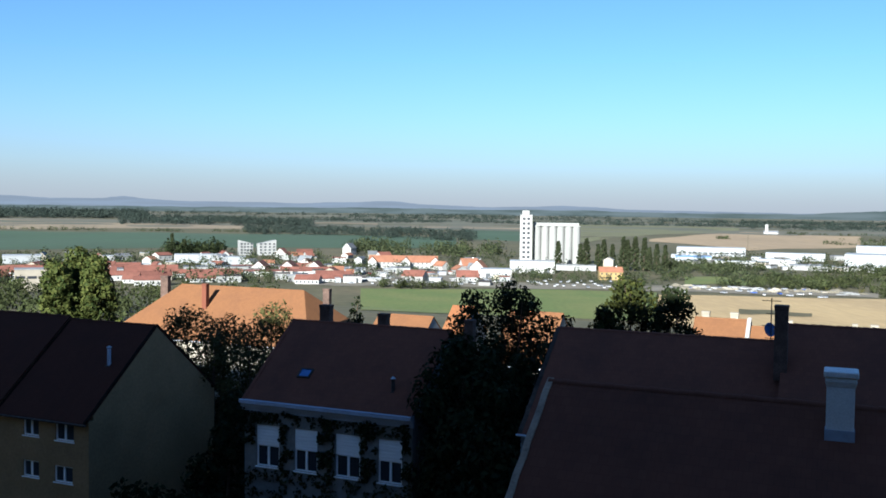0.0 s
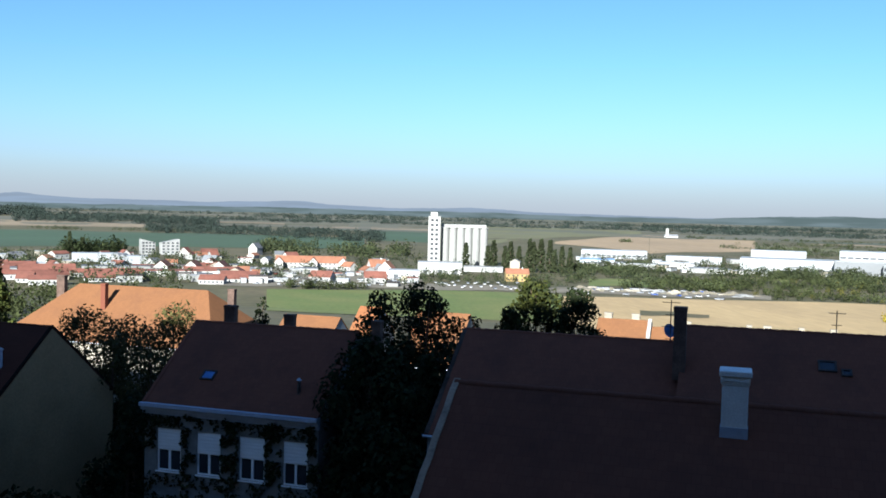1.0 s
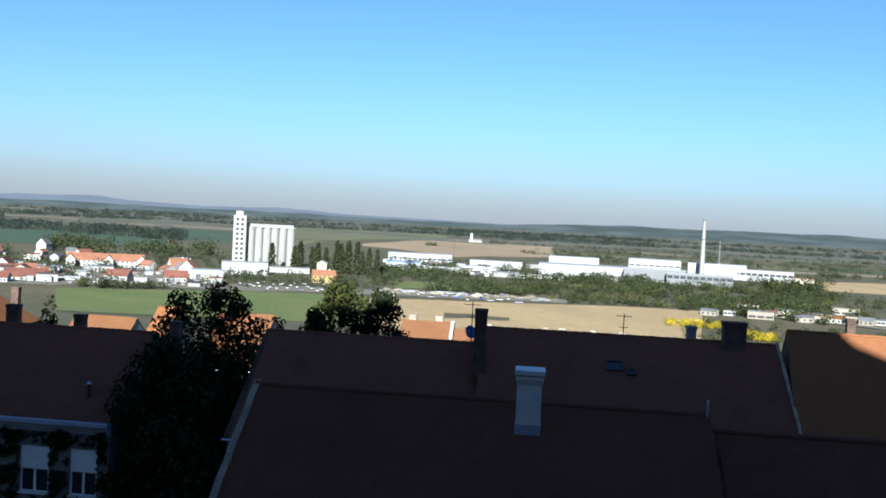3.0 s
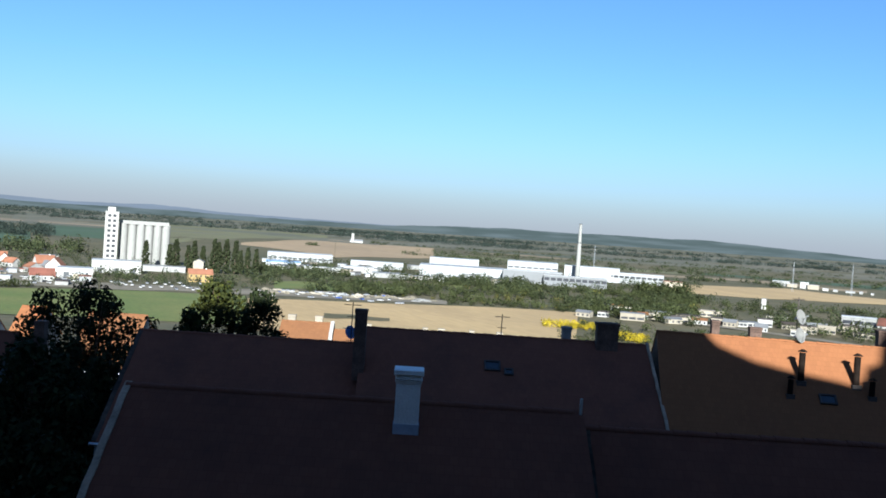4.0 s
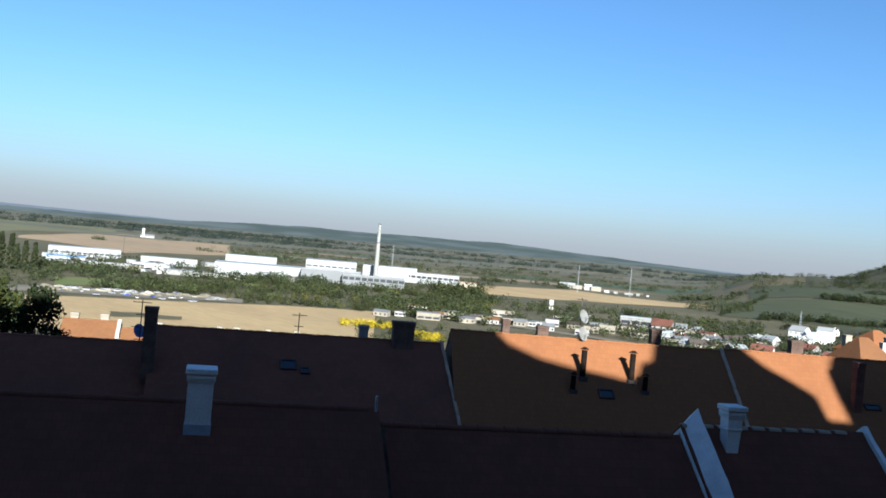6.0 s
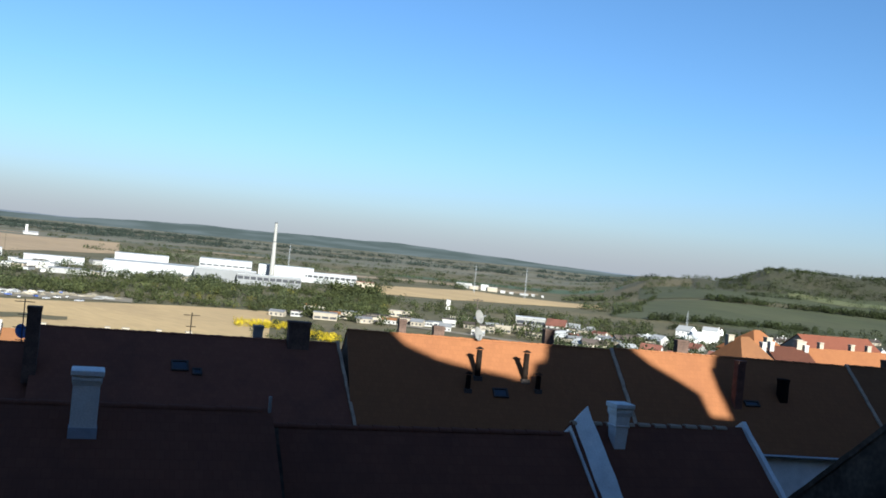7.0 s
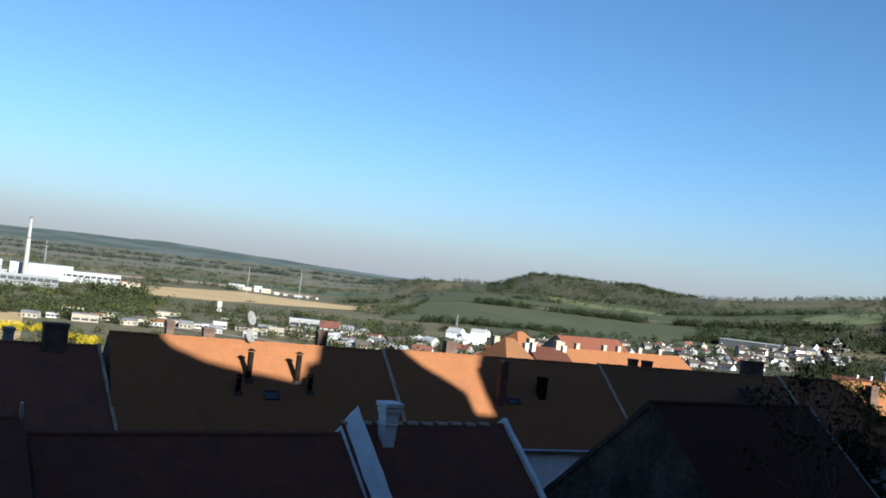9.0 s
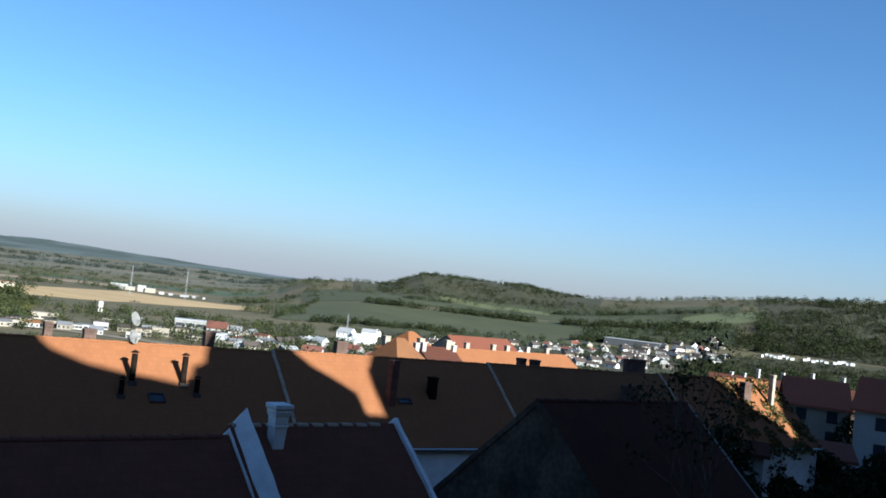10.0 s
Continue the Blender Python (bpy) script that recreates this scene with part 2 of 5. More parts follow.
CREST_AZ = (50, 55.7, 57.2, 58.4, 59.2, 60.0, 61.1, 62.2, 63.0, 64.4, 66.3, 68.4, 69.7, 70.9, 72.5, 75, 77.4, 81.2, 83.7, 86, 88, 100)
CREST_Z = (20, 40, 46, 52, 48.5, 52, 65, 77, 78, 76.5, 76, 77.5, 71.5, 67, 68, 74, 84, 97, 103, 106, 114, 120)


def height(x, y):
    """The lie of the land: town hill, plain, vineyard hills, far rise."""
    d = math.hypot(x, y)
    az = math.degrees(math.atan2(x, y))
    v, u = x * VX + y * VY, x * UX + y * UY
    z = interp(v, (-60, 24, 48, 70, 100, 200, 420), (37.0, 36.3, 33.0, 30.5, 27, 17, 0))
    z += (3.0 * ss((u + 10) / 70) - 4.5 * ss((-18 - u) / 26)) * ss((200 - v) / 150)
    hill = 45 * ss((az - 50) / 10) + 75 * ss((az - 66) / 22)
    if az > 100 or az < -90:
        hill = 40
    top = (interp(az, CREST_AZ, CREST_Z) - hill) * ss((az - 53) / 3) if az < 100 else 0
    z = max(z, 0) + hill * ss((d - 850) / 900) + top * math.exp(-(min(d - 1720, 0) / 170) ** 2)
    z += 26 * ss((d - 2300) / 2300) * ss((56 - az) / 8)
    z += 3.0 * noise.noise(Vector((x, y, 0)) * 0.004) * ss((d - 700) / 600)
    return z


def far(az, d):
    a = radians(az)
    return d * math.sin(a), d * math.cos(a)


def link(name, mesh, material, parent=None, label=""):
    mesh.materials.append(material)
    ob = new(name, mesh)
    if parent:
        ob.parent = parent
    if label:
        ob["label"] = label
    return ob


def part(name, bm, material, parent=None, label="", smooth=False):
    """Links a bmesh as one mesh under a thing or part."""
    bmesh.ops.recalc_face_normals(bm, faces=bm.faces)
    mesh = bpy.data.meshes.new(name)
    bm.to_mesh(mesh)
    bm.free()
    if smooth:
        mesh.polygons.foreach_set("use_smooth", [True] * len(mesh.polygons))
    return link(name, mesh, material, parent, label)


def shape():
    return bmesh.new()


def box(bm, x0, x1, y0, y1, z0, z1):
    vs = [bm.verts.new((x, y, z)) for z in (z0, z1) for y in (y0, y1) for x in (x0, x1)]
    for f in ((0, 2, 3, 1), (4, 5, 7, 6), (0, 1, 5, 4), (2, 6, 7, 3), (0, 4, 6, 2), (1, 3, 7, 5)):
        bm.faces.new([vs[i] for i in f])
    return bm


def prism(bm, pts, x0, x1):
    """A profile of (y, z) drawn out along x."""
    a = [bm.verts.new((x0, y, z)) for y, z in pts]
    b = [bm.verts.new((x1, y, z)) for y, z in pts]
    k = len(pts)
    bm.faces.new(a)
    bm.faces.new(b[::-1])
    for i in range(k):
        bm.faces.new((a[i], b[i], b[(i + 1) % k], a[(i + 1) % k]))
    return bm


def tube(bm, p0, p1, r0, r1, n=8):
    p0, p1 = Vector(p0), Vector(p1)
    q = (p1 - p0).to_track_quat("Z", "Y")
    rings = []
    for p, r in ((p0, r0), (p1, r1)):
        rings.append([bm.verts.new(p + q @ Vector((r * math.cos(6.2832 * i / n), r * math.sin(6.2832 * i / n), 0))) for i in range(n)])
    for i in range(n):
        bm.faces.new((rings[0][i], rings[0][(i + 1) % n], rings[1][(i + 1) % n], rings[1][i]))
    bm.faces.new(rings[0][::-1])
    bm.faces.new(rings[1])
    return bm


def thing(name, m, label, category, group="", kind=""):
    ob = new(name)
    ob.matrix_basis = m
    return tagged(ob, label, category, group, kind)


def at_uv(u, v, z, turn=0.0):
    """A pose in the old town's street grid; u along the street, v across it, z up from the eye."""
    a = radians(BEARING)
    return pose(u * math.cos(a) + v * math.sin(a), v * math.cos(a) - u * math.sin(a), EYE + z, 0, 0, -BEARING + turn)


def at_far(az, d, turn=0.0, z=None):
    """A pose out on the plain, square to the line of sight, turned by so many degrees."""
    x, y = far(az, d)
    return pose(x, y, height(x, y) - 0.2 if z is None else z, 0, 0, -az + turn)


def wall_with_holes(bm, x0, x1, z0, z1, y0, y1, holes):
    """One wall slab with rectangular openings right through it."""
    xs = sorted({x0, x1, *[h[0] for h in holes], *[h[1] for h in holes]})
    zs = sorted({z0, z1, *[h[2] for h in holes], *[h[3] for h in holes]})
    made = {}

    def vert(i, k, y):
        if (i, k, y) not in made:
            made[i, k, y] = bm.verts.new((xs[i], y, zs[k]))
        return made[i, k, y]

    def solid(i, k):
        if not (0 <= i < len(xs) - 1 and 0 <= k < len(zs) - 1):
            return False
        xm, zm = (xs[i] + xs[i + 1]) / 2, (zs[k] + zs[k + 1]) / 2
        return not any(h[0] < xm < h[1] and h[2] < zm < h[3] for h in holes)

    for i in range(len(xs) - 1):
        for k in range(len(zs) - 1):
            if not solid(i, k):
                continue
            ring = ((i, k), (i + 1, k), (i + 1, k + 1), (i, k + 1))
            bm.faces.new([vert(*c, y0) for c in ring])
            bm.faces.new([vert(*c, y1) for c in ring[::-1]])
            for (di, dk), (p, q) in zip(((0, -1), (1, 0), (0, 1), (-1, 0)), zip(ring, ring[1:] + ring[:1])):
                if not solid(i + di, k + dk):
                    bm.faces.new((vert(*p, y0), vert(*p, y1), vert(*q, y1), vert(*q, y0)))
    return bm


def window(parent, x0, x1, y, z0, z1, blind=0.0, mullions=1, name="window", label=""):
    """A casement in an opening of the front wall, whose face is at y; blind: the height that a lowered blind covers."""
    w = part(name, _frame(x0, x1, y, z0, z1 - blind, mullions), FRAME_WHITE, parent, label)
    bm = shape()
    box(bm, x0 + 0.03, x1 - 0.03, y + 0.16, y + 0.175, z0 + 0.03, z1 - 0.03)
    part("pane", bm, GLASS, w)
    bm = shape()
    box(bm, x0 - 0.06, x1 + 0.06, y - 0.07, y + 0.12, z0 - 0.07, z0 - 0.003)
    part("sill", bm, FRAME_WHITE, w)
    if blind:
        bm = shape()
        n = max(4, int(blind / 0.09))
        face = [(y + 0.03 + 0.012 * (i % 2), z1 - blind + blind * i / n) for i in range(n + 1)]
        prism(bm, face + [(y + 0.07, z1), (y + 0.07, z1 - blind)], x0 + 0.02, x1 - 0.02)
        part("blind", bm, BLIND, w, "lowered pale roller blind")
    return w


def _frame(x0, x1, y, z0, z1, mullions):
    bm = shape()
    t, ya, yb = 0.075, y + 0.08, y + 0.15
    box(bm, x0, x0 + t, ya, yb, z0, z1)
    box(bm, x1 - t, x1, ya, yb, z0, z1)
    box(bm, x0 + t, x1 - t, ya, yb, z0, z0 + t)
    box(bm, x0 + t, x1 - t, ya, yb, z1 - t, z1)
    for i in range(mullions):
        xm = x0 + (x1 - x0) * (i + 1) / (mullions + 1)
        box(bm, xm - 0.06, xm + 0.06, ya - 0.01, yb, z0 + t, z1 - t)
    return bm


def ridge_tile_mesh():
    bm = shape()
    n = 6
    for x, r in ((0.0, 0.15), (0.40, 0.125)):
        for i in range(n + 1):
            a = math.pi * (0.06 + 0.88 * i / n)
            bm.verts.new((x, r * math.cos(a), r * math.sin(a) * 0.85))
    vs = list(bm.verts)
    for i in range(n):
        bm.faces.new((vs[i], vs[i + 1], vs[n + 2 + i], vs[n + 1 + i]))
    bm.faces.new(vs[: n + 1])
    mesh = bpy.data.meshes.new("ridge_tile")
    bm.to_mesh(mesh)
    bm.free()
    return mesh


def ridge_tiles(roof, mesh, x0, x1, z, every=0.38):
    for i in range(int((x1 - x0) / every)):
        ob = new("ridge_tile", mesh)
        ob.parent = roof
        ob.location = (x0 + every * i, 0, z - 0.095 + 0.008 * math.sin(i * 2.1))


def row_house(label, u0, u1, vr, zr, half, slope, wall, roof, drop=5.5, windows=(), verge=None, eave=0.35, back=None, cornice=None, ridge=None, blind=0.0, ridge_step=0.38, hip=0.0, gutter=None):
    """A house in the old town: ridge along the street at (vr, zr), half: depth to the wall's face; hip: how far the ridge stops short of hipped ends."""
    w = u1 - u0
    hr = slope * half + drop          # ridge over the ground
    he = hr - slope * half
    back = back or half
    h = thing("house", at_uv((u0 + u1) / 2, vr, zr - hr - 0.2), label, "house", "old town houses")
    x0, x1 = -w / 2, w / 2
    # walls: front with openings, back, and two gable ends
    bm = shape()
    wall_with_holes(bm, x0, x1, -1.5, he - 0.05, -half, -half + 0.4, windows)
    part("wall", bm, wall, h)
    bm = shape()
    zb = hr - slope * back
    box(bm, x0, x1, back - 0.4, back, -1.5, zb - 0.05)
    part("wall", bm, wall, h)
    for xa, xb in ((x0, x0 + 0.4), (x1 - 0.4, x1)):
        bm = shape()
        if hip:
            box(bm, xa, xb, -half + 0.4, back - 0.4, -1.5, he - 0.05)
        else:
            prism(bm, [(-half + 0.4, -1.5), (back - 0.4, -1.5), (back - 0.4, zb + 0.4 * slope - 0.06), (0, hr - 0.06), (-half + 0.4, he + 0.4 * slope - 0.06)], xa, xb)
        part("wall", bm, wall, h)
    # roof: two slabs that butt at the ridge
    r = None
    for sgn, deep in ((-1, half), (1, back)):
        bm = shape()
        e = deep + eave
        ov = 0.03
        prism(bm, [(0, hr), (sgn * e, hr - slope * e), (sgn * e, hr - slope * e + 0.13), (0, hr + 0.13)], x0 - ov, x1 + ov)
        if hip:      # draw the ridge's ends in and the eave's corners out
            for v in bm.verts:
                side = 1 if v.co.x > 0 else -1
                v.co.x += -side * hip if abs(v.co.y) < 0.01 else side * eave
        ob = part("roof", bm, roof, h)
        r = r or ob
    for side in (-1, 1) if hip else ():
        bm = shape()
        ze = hr - slope * (half + eave)
        xe, xr = side * (x1 + ov + eave), side * (x1 + ov - hip)
        top = [bm.verts.new(c) for c in ((xe, -half - eave, ze + 0.13), (xe, back + eave, ze + 0.13), (xr, 0, hr + 0.13))]
        low = [bm.verts.new(c) for c in ((xe, -half - eave, ze), (xe, back + eave, ze), (xr, 0, hr))]
        bm.faces.new(top)
        bm.faces.new(low[::-1])
        for i in range(3):
            bm.faces.new((top[i], low[i], low[(i + 1) % 3], top[(i + 1) % 3]))
        part("roof", bm, roof, h)
    ridge_tiles(r, ridge or RIDGE_TILES[roof.name], x0 + hip, x1 - hip, hr + 0.13, ridge_step)
    # gutter along the front eave
    e = half + eave
    bm = shape()
    tube(bm, (x0 - 0.1, -e - 0.06, he - slope * eave + 0.02), (x1 + 0.1, -e - 0.06, he - slope * eave + 0.02), 0.075, 0.075, 8)
    part("gutter", bm, gutter or METAL, h)
    if cornice:
        bm = shape()
        for k, (out, za, zb2) in enumerate(((0.50, -0.50, -0.30), (0.30, -0.72, -0.504), (0.12, -0.95, -0.724))):
            box(bm, x0 - 0.08, x1 + 0.08, -half - out, -half - 0.004, he + za + 0.25, he + zb2 + 0.25)
        part("cornice", bm, cornice, h, "pale cornice under the eave with skylight blue in its colour")
    for side in verge or ():
        # a raised mortared verge on a gable end: side, material, width, rise
        s, m, wd, rise = side[:4]
        lean = side[4] if len(side) > 4 else 0.13 + rise      # height of the outer edge
        xa = x0 - ov - 0.02 if s < 0 else x1 + ov + 0.02 - wd
        bm = shape()
        ef, eb = half + eave, back + eave
        n, rings = 28, []
        for i in range(n + 1):
            y = -ef + (ef + eb) * i / n
            if abs(y) < (ef + eb) / n / 2:
                y = 0.0
            zt = hr - slope * abs(y)
            j, t = 0.014 * math.sin(3.7 * i), 0.012 * math.sin(5.1 * i + 1)
            rings.append([bm.verts.new(c) for c in ((xa + j, y, zt + min(-0.12, lean - 0.1)), (xa + wd + j, y, zt + 0.10), (xa + wd + j, y, zt + 0.13 + rise + t), (xa + j, y, zt + lean + t))])
        for ra, rb in zip(rings, rings[1:]):
            for i in range(4):
                bm.faces.new((ra[i], ra[(i + 1) % 4], rb[(i + 1) % 4], rb[i]))
        bm.faces.new(rings[0])
        bm.faces.new(rings[-1][::-1])
        part("verge", bm, m, h, "rough mortared verge")
    for q in windows:
        window(h, q[0], q[1], -half, q[2], q[3], blind)
    return h


RIDGE_TILES = {}
for m_tile in (TILE_DULL, TILE_ORANGE, TILE_BROWN, TILE_DARK, TILE_RED, MORTAR):
    RIDGE_TILES[m_tile.name] = ridge_tile_mesh()
    RIDGE_TILES[m_tile.name].materials.append(m_tile)


def chimney(label, u, v, z0, z1, wx, wy, material, cap=0.10, band=0.0, pots=0, soot=None, turn=0.0, taper=0.0, flash=0.0, ring=0.0):
    """A chimney stack from inside the roof at z0 up to z1, with a stepped cap."""
    c = thing("chimney", at_uv(u, v, z0, turn), label, "chimney", "chimneys")
    h = z1 - z0
    bm = shape()
    a, b = wx / 2, wy / 2
    k = 1 - taper
    vs = [bm.verts.new((sx * a * f, sy * b * f, z)) for z, f in ((0, k), (h - 0.26, 1.0)) for sx, sy in ((-1, -1), (1, -1), (1, 1), (-1, 1))]
    for f in ((3, 2, 1, 0), (4, 5, 6, 7), (0, 1, 5, 4), (1, 2, 6, 5), (2, 3, 7, 6), (3, 0, 4, 7)):
        bm.faces.new([vs[i] for i in f])
    bmesh.ops.bevel(bm, geom=[e for e in bm.edges], offset=0.015, segments=1, affect="EDGES")
    part("shaft", bm, material, c)
    bm = shape()
    box(bm, -a - cap * 0.5, a + cap * 0.5, -b - cap * 0.5, b + cap * 0.5, h - 0.257, h - 0.14)
    box(bm, -a - cap, a + cap, -b - cap, b + cap, h - 0.137, h)
    bmesh.ops.bevel(bm, geom=[e for e in bm.edges], offset=0.02, segments=1, affect="EDGES")
    part("cap", bm, soot or material, c)
    if band:       # the neck that flares out under the cap
        bm = shape()
        o = cap * 0.5
        vs = [bm.verts.new((sx * (a + e), sy * (b + e), z)) for z, e in ((h - band, 0.004), (h - 0.26, o)) for sx, sy in ((-1, -1), (1, -1), (1, 1), (-1, 1))]
        for f in ((3, 2, 1, 0), (4, 5, 6, 7), (0, 1, 5, 4), (1, 2, 6, 5), (2, 3, 7, 6), (3, 0, 4, 7)):
            bm.faces.new([vs[i] for i in f])
        part("neck", bm, material, c)
    if ring:
        bm = shape()
        k = 1 - taper * ring / h + 0.12
        box(bm, -a * k, a * k, -b * k, b * k, h - ring - 0.06, h - ring)
        bmesh.ops.bevel(bm, geom=[e for e in bm.edges], offset=0.012, segments=1, affect="EDGES")
        part("band", bm, material, c)
    if flash:
        bm = shape()
        box(bm, -a - 0.02, a + 0.02, -b - 0.02, b + 0.02, 0.0, flash)
        part("flashing", bm, METAL_BLUE, c, "blue-grey sheet flashing at the foot")
    for i in range(pots):
        x = (i + 0.5) * wx / pots - a
        bm = shape()
        tube(bm, (x, 0, h - 0.02), (x, 0, h + 0.28), 0.10, 0.08, 10)
        part("pot", bm, BRICK_DARK, c)
    return c


def leaves(name, pts, sizes, material, parent=None, label="", seed=1, out=None):
    """One mesh of small leaf sprays, each a bent quad, at the points given."""
    rng = np.random.default_rng(seed)
    n = len(pts)
    d = rng.normal(size=(n, 3))
    d /= np.linalg.norm(d, axis=1)[:, None]
    e = np.cross(d, rng.normal(size=(n, 3)))
    if out is not None:                      # sprays that lie on the crown's skin
        f = out + 0.45 * rng.normal(size=(n, 3))
        d = np.cross(f, d)
        d /= np.linalg.norm(d, axis=1)[:, None]
        e = np.cross(f, d)
    e /= np.linalg.norm(e, axis=1)[:, None]
    s = (np.asarray(sizes) * rng.uniform(0.6, 1.35, n))[:, None]
    p = np.asarray(pts)
    droop = np.array([0, 0, -0.25]) * s
    verts = np.stack([p - d * s, p + e * s * 0.55, p + d * s + droop, p - e * s * 0.55], 1).reshape(-1, 3)
    mesh = bpy.data.meshes.new(name)
    mesh.from_pydata(verts.tolist(), [], np.arange(4 * n).reshape(-1, 4).tolist())
    return link(name, mesh, material, parent, label)


def crown_points(rng, clumps, per):
    """Points scattered over the shells of clumps (x, y, z, r)."""
    out, nrm = [], []
    for x, y, z, r in clumps:
        n = max(6, int(per * r * r))
        q = rng.normal(size=(n, 3))
        q /= np.linalg.norm(q, axis=1)[:, None]
        nrm.append(q.copy())
        q *= (r * rng.uniform(0.35, 1.05, n) ** 0.5)[:, None]
        q[:, 2] *= 0.85
        out.append(q + (x, y, z))
    return np.concatenate(out), np.concatenate(nrm)


def tree(label, m, h, rad, leaf, leaf_size=0.16, per=120, clumps=26, trunk=0.22, bottom=0.3, kind="round", seed=1, gaps=0.0, category="tree", name="tree"):
    """A tree of height h and crown radius rad: tapered trunk, limbs and a crown of leaf sprays."""
    rng = np.random.default_rng(seed)
    t = thing(name, m, label, category, "trees")
    bm = shape()
    bend = rng.normal(size=2) * 0.03 * h
    tube(bm, (0, 0, -0.5), (bend[0], bend[1], h * 0.45), trunk, trunk * 0.62, 9)
    tube(bm, (bend[0], bend[1], h * 0.45), (bend[0] * 1.5, bend[1] * 1.5, h * 0.9), trunk * 0.62, trunk * 0.12, 7)
    cl = []
    for i in range(clumps):
        f = (i + 0.5) / clumps
        z = h * (bottom + (0.96 - bottom) * f)
        if kind == "column":
            R = rad * (0.55 + 0.6 * math.sin(math.pi * min(1, 0.15 + 0.85 * f))) * (1 - 0.55 * f ** 3)
        elif kind == "cone":
            R = rad * (1.05 - f)
        else:
            R = rad * math.sqrt(max(0.05, 1 - (2.05 * (f - 0.42)) ** 2 * 0.8))
        a = i * 2.4 + rng.uniform(-0.5, 0.5)
        rr = R * rng.uniform(0.45, 0.8)
        x, y = rr * math.cos(a), rr * math.sin(a)
        size = (rad * (0.30 if kind != "cone" else 0.2)) * rng.uniform(0.75, 1.3) + 0.15
        if kind == "cone":
            size = max(0.22, 0.5 * R)
        if rng.uniform() > gaps:
            cl.append((x + bend[0], y + bend[1], z, size))
        base = h * (0.28 + 0.5 * f * 0.8)
        tube(bm, (bend[0], bend[1], min(base, z)), (x + bend[0], y + bend[1], z), trunk * 0.22 * (1.1 - f), 0.015, 5)
    part("trunk", bm, BARK, t)
    pts, nrm = crown_points(rng, cl, per)
    leaves("crown", pts, np.full(len(pts), leaf_size), leaf, t, seed=seed, out=nrm)
    return t


def woods(label, where, count, h0, h1, leaf, per_tree=70, seed=1, kind="round", name="woodland", spread=1.0, leaf_size=0.11, gaps=-0.16):
    """Trees past counting over a stretch of land: where(rng) gives bearing and distance."""
    rng = np.random.default_rng(seed)
    P, S, O = [], [], []
    for i in range(count):
        az, d = where(rng)
        x, y = far(az, d)
        if count > 80 and P and noise.noise(Vector((x * 0.011, y * 0.011, seed))) < gaps:
            continue
        z = height(x, y)
        h = h0 + (h1 - h0) * rng.uniform() ** 1.6 * 1.15
        w = h * (rng.uniform(0.45, 0.75) * spread if kind == "round" else 0.13)
        q = rng.normal(size=(per_tree, 3))
        q /= np.linalg.norm(q, axis=1)[:, None]
        q *= rng.uniform(0.5, 1.0, per_tree)[:, None] ** 0.4
        O.append(q / np.linalg.norm(q, axis=1)[:, None])
        lob = 1 + 0.25 * np.sin(q[:, 0] * 5 + i) + 0.2 * np.sin(q[:, 1] * 7 + 2 * i)
        q *= lob[:, None]
        P.append(np.stack([x + q[:, 0] * w, y + q[:, 1] * w, z + h * 0.5 + q[:, 2] * h * 0.5], 1))
        S.append(np.full(per_tree, (h if kind == "round" else 0.45 * h) * leaf_size))
    ob = leaves(name, np.concatenate(P), np.concatenate(S), leaf, seed=seed + 50, out=np.concatenate(O))
    return tagged(ob, label, "trees", kind="stuff")


def belt(a0, a1, d0, d1):
    return lambda rng: (rng.uniform(a0, a1), rng.uniform(d0, d1))


def slant(a0, a1, na, nb, fa, fb):
    """A strip of land between two bearings whose near and far edges run from na to nb and fa to fb metres."""
    def pick(rng):
        f, g = rng.uniform(), rng.uniform()
        return a0 + (a1 - a0) * f, (na + (nb - na) * f) * (1 - g) + (fa + (fb - fa) * f) * g
    return pick


def field(name, label, material, a0, a1, na, nb, fa, fb, lift=0.25, category="field"):
    """A field draped on the land, between bearings a0 and a1, near edge na to nb and far edge fa to fb metres off."""
    bm = shape()
    I, J = max(14, int(4 * (a1 - a0))), 12
    grid = []
    for i in range(I + 1):
        f = i / I
        for j in range(J + 1):
            g = j / J
            d = (na + (nb - na) * f) * (1 - g) + (fa + (fb - fa) * f) * g
            d *= 1 + 0.006 * math.sin(9 * f + 2 * a0) * (1 if j in (0, J) else 0)
            x, y = far(a0 + (a1 - a0) * f, d)
            grid.append(bm.verts.new((x, y, height(x, y) + lift)))
    for i in range(I):
        for j in range(J):
            k = i * (J + 1) + j
            bm.faces.new((grid[k], grid[k + J + 1], grid[k + J + 2], grid[k + 1]))
    return tagged(part(name, bm, material), label, category, kind="structure")

# ---------------------------------------------------------------- land
def ground():
    azs = [a for a in np.arange(-44, 100, 0.8)] + [a for a in np.arange(100, 316, 6.0)]
    ds, d = [], 0.5
    while d < 4900:
        ds.append(d)
        d *= 1.14 if d < 250 else 1.04
    ds.append(4950)
    bm = shape()
    rows = []
    for d in ds:
        rows.append([bm.verts.new((*far(a, d), height(*far(a, d)))) for a in azs])
    k = len(azs)
    for r0, r1 in zip(rows, rows[1:]):
        for i in range(k):
            bm.faces.new((r0[i], r1[i], r1[(i + 1) % k], r0[(i + 1) % k]))
    bm.faces.new(rows[0])
    return tagged(part("ground", bm, LAND), "scrubby green and brown land running out to the plain", "ground", kind="structure")


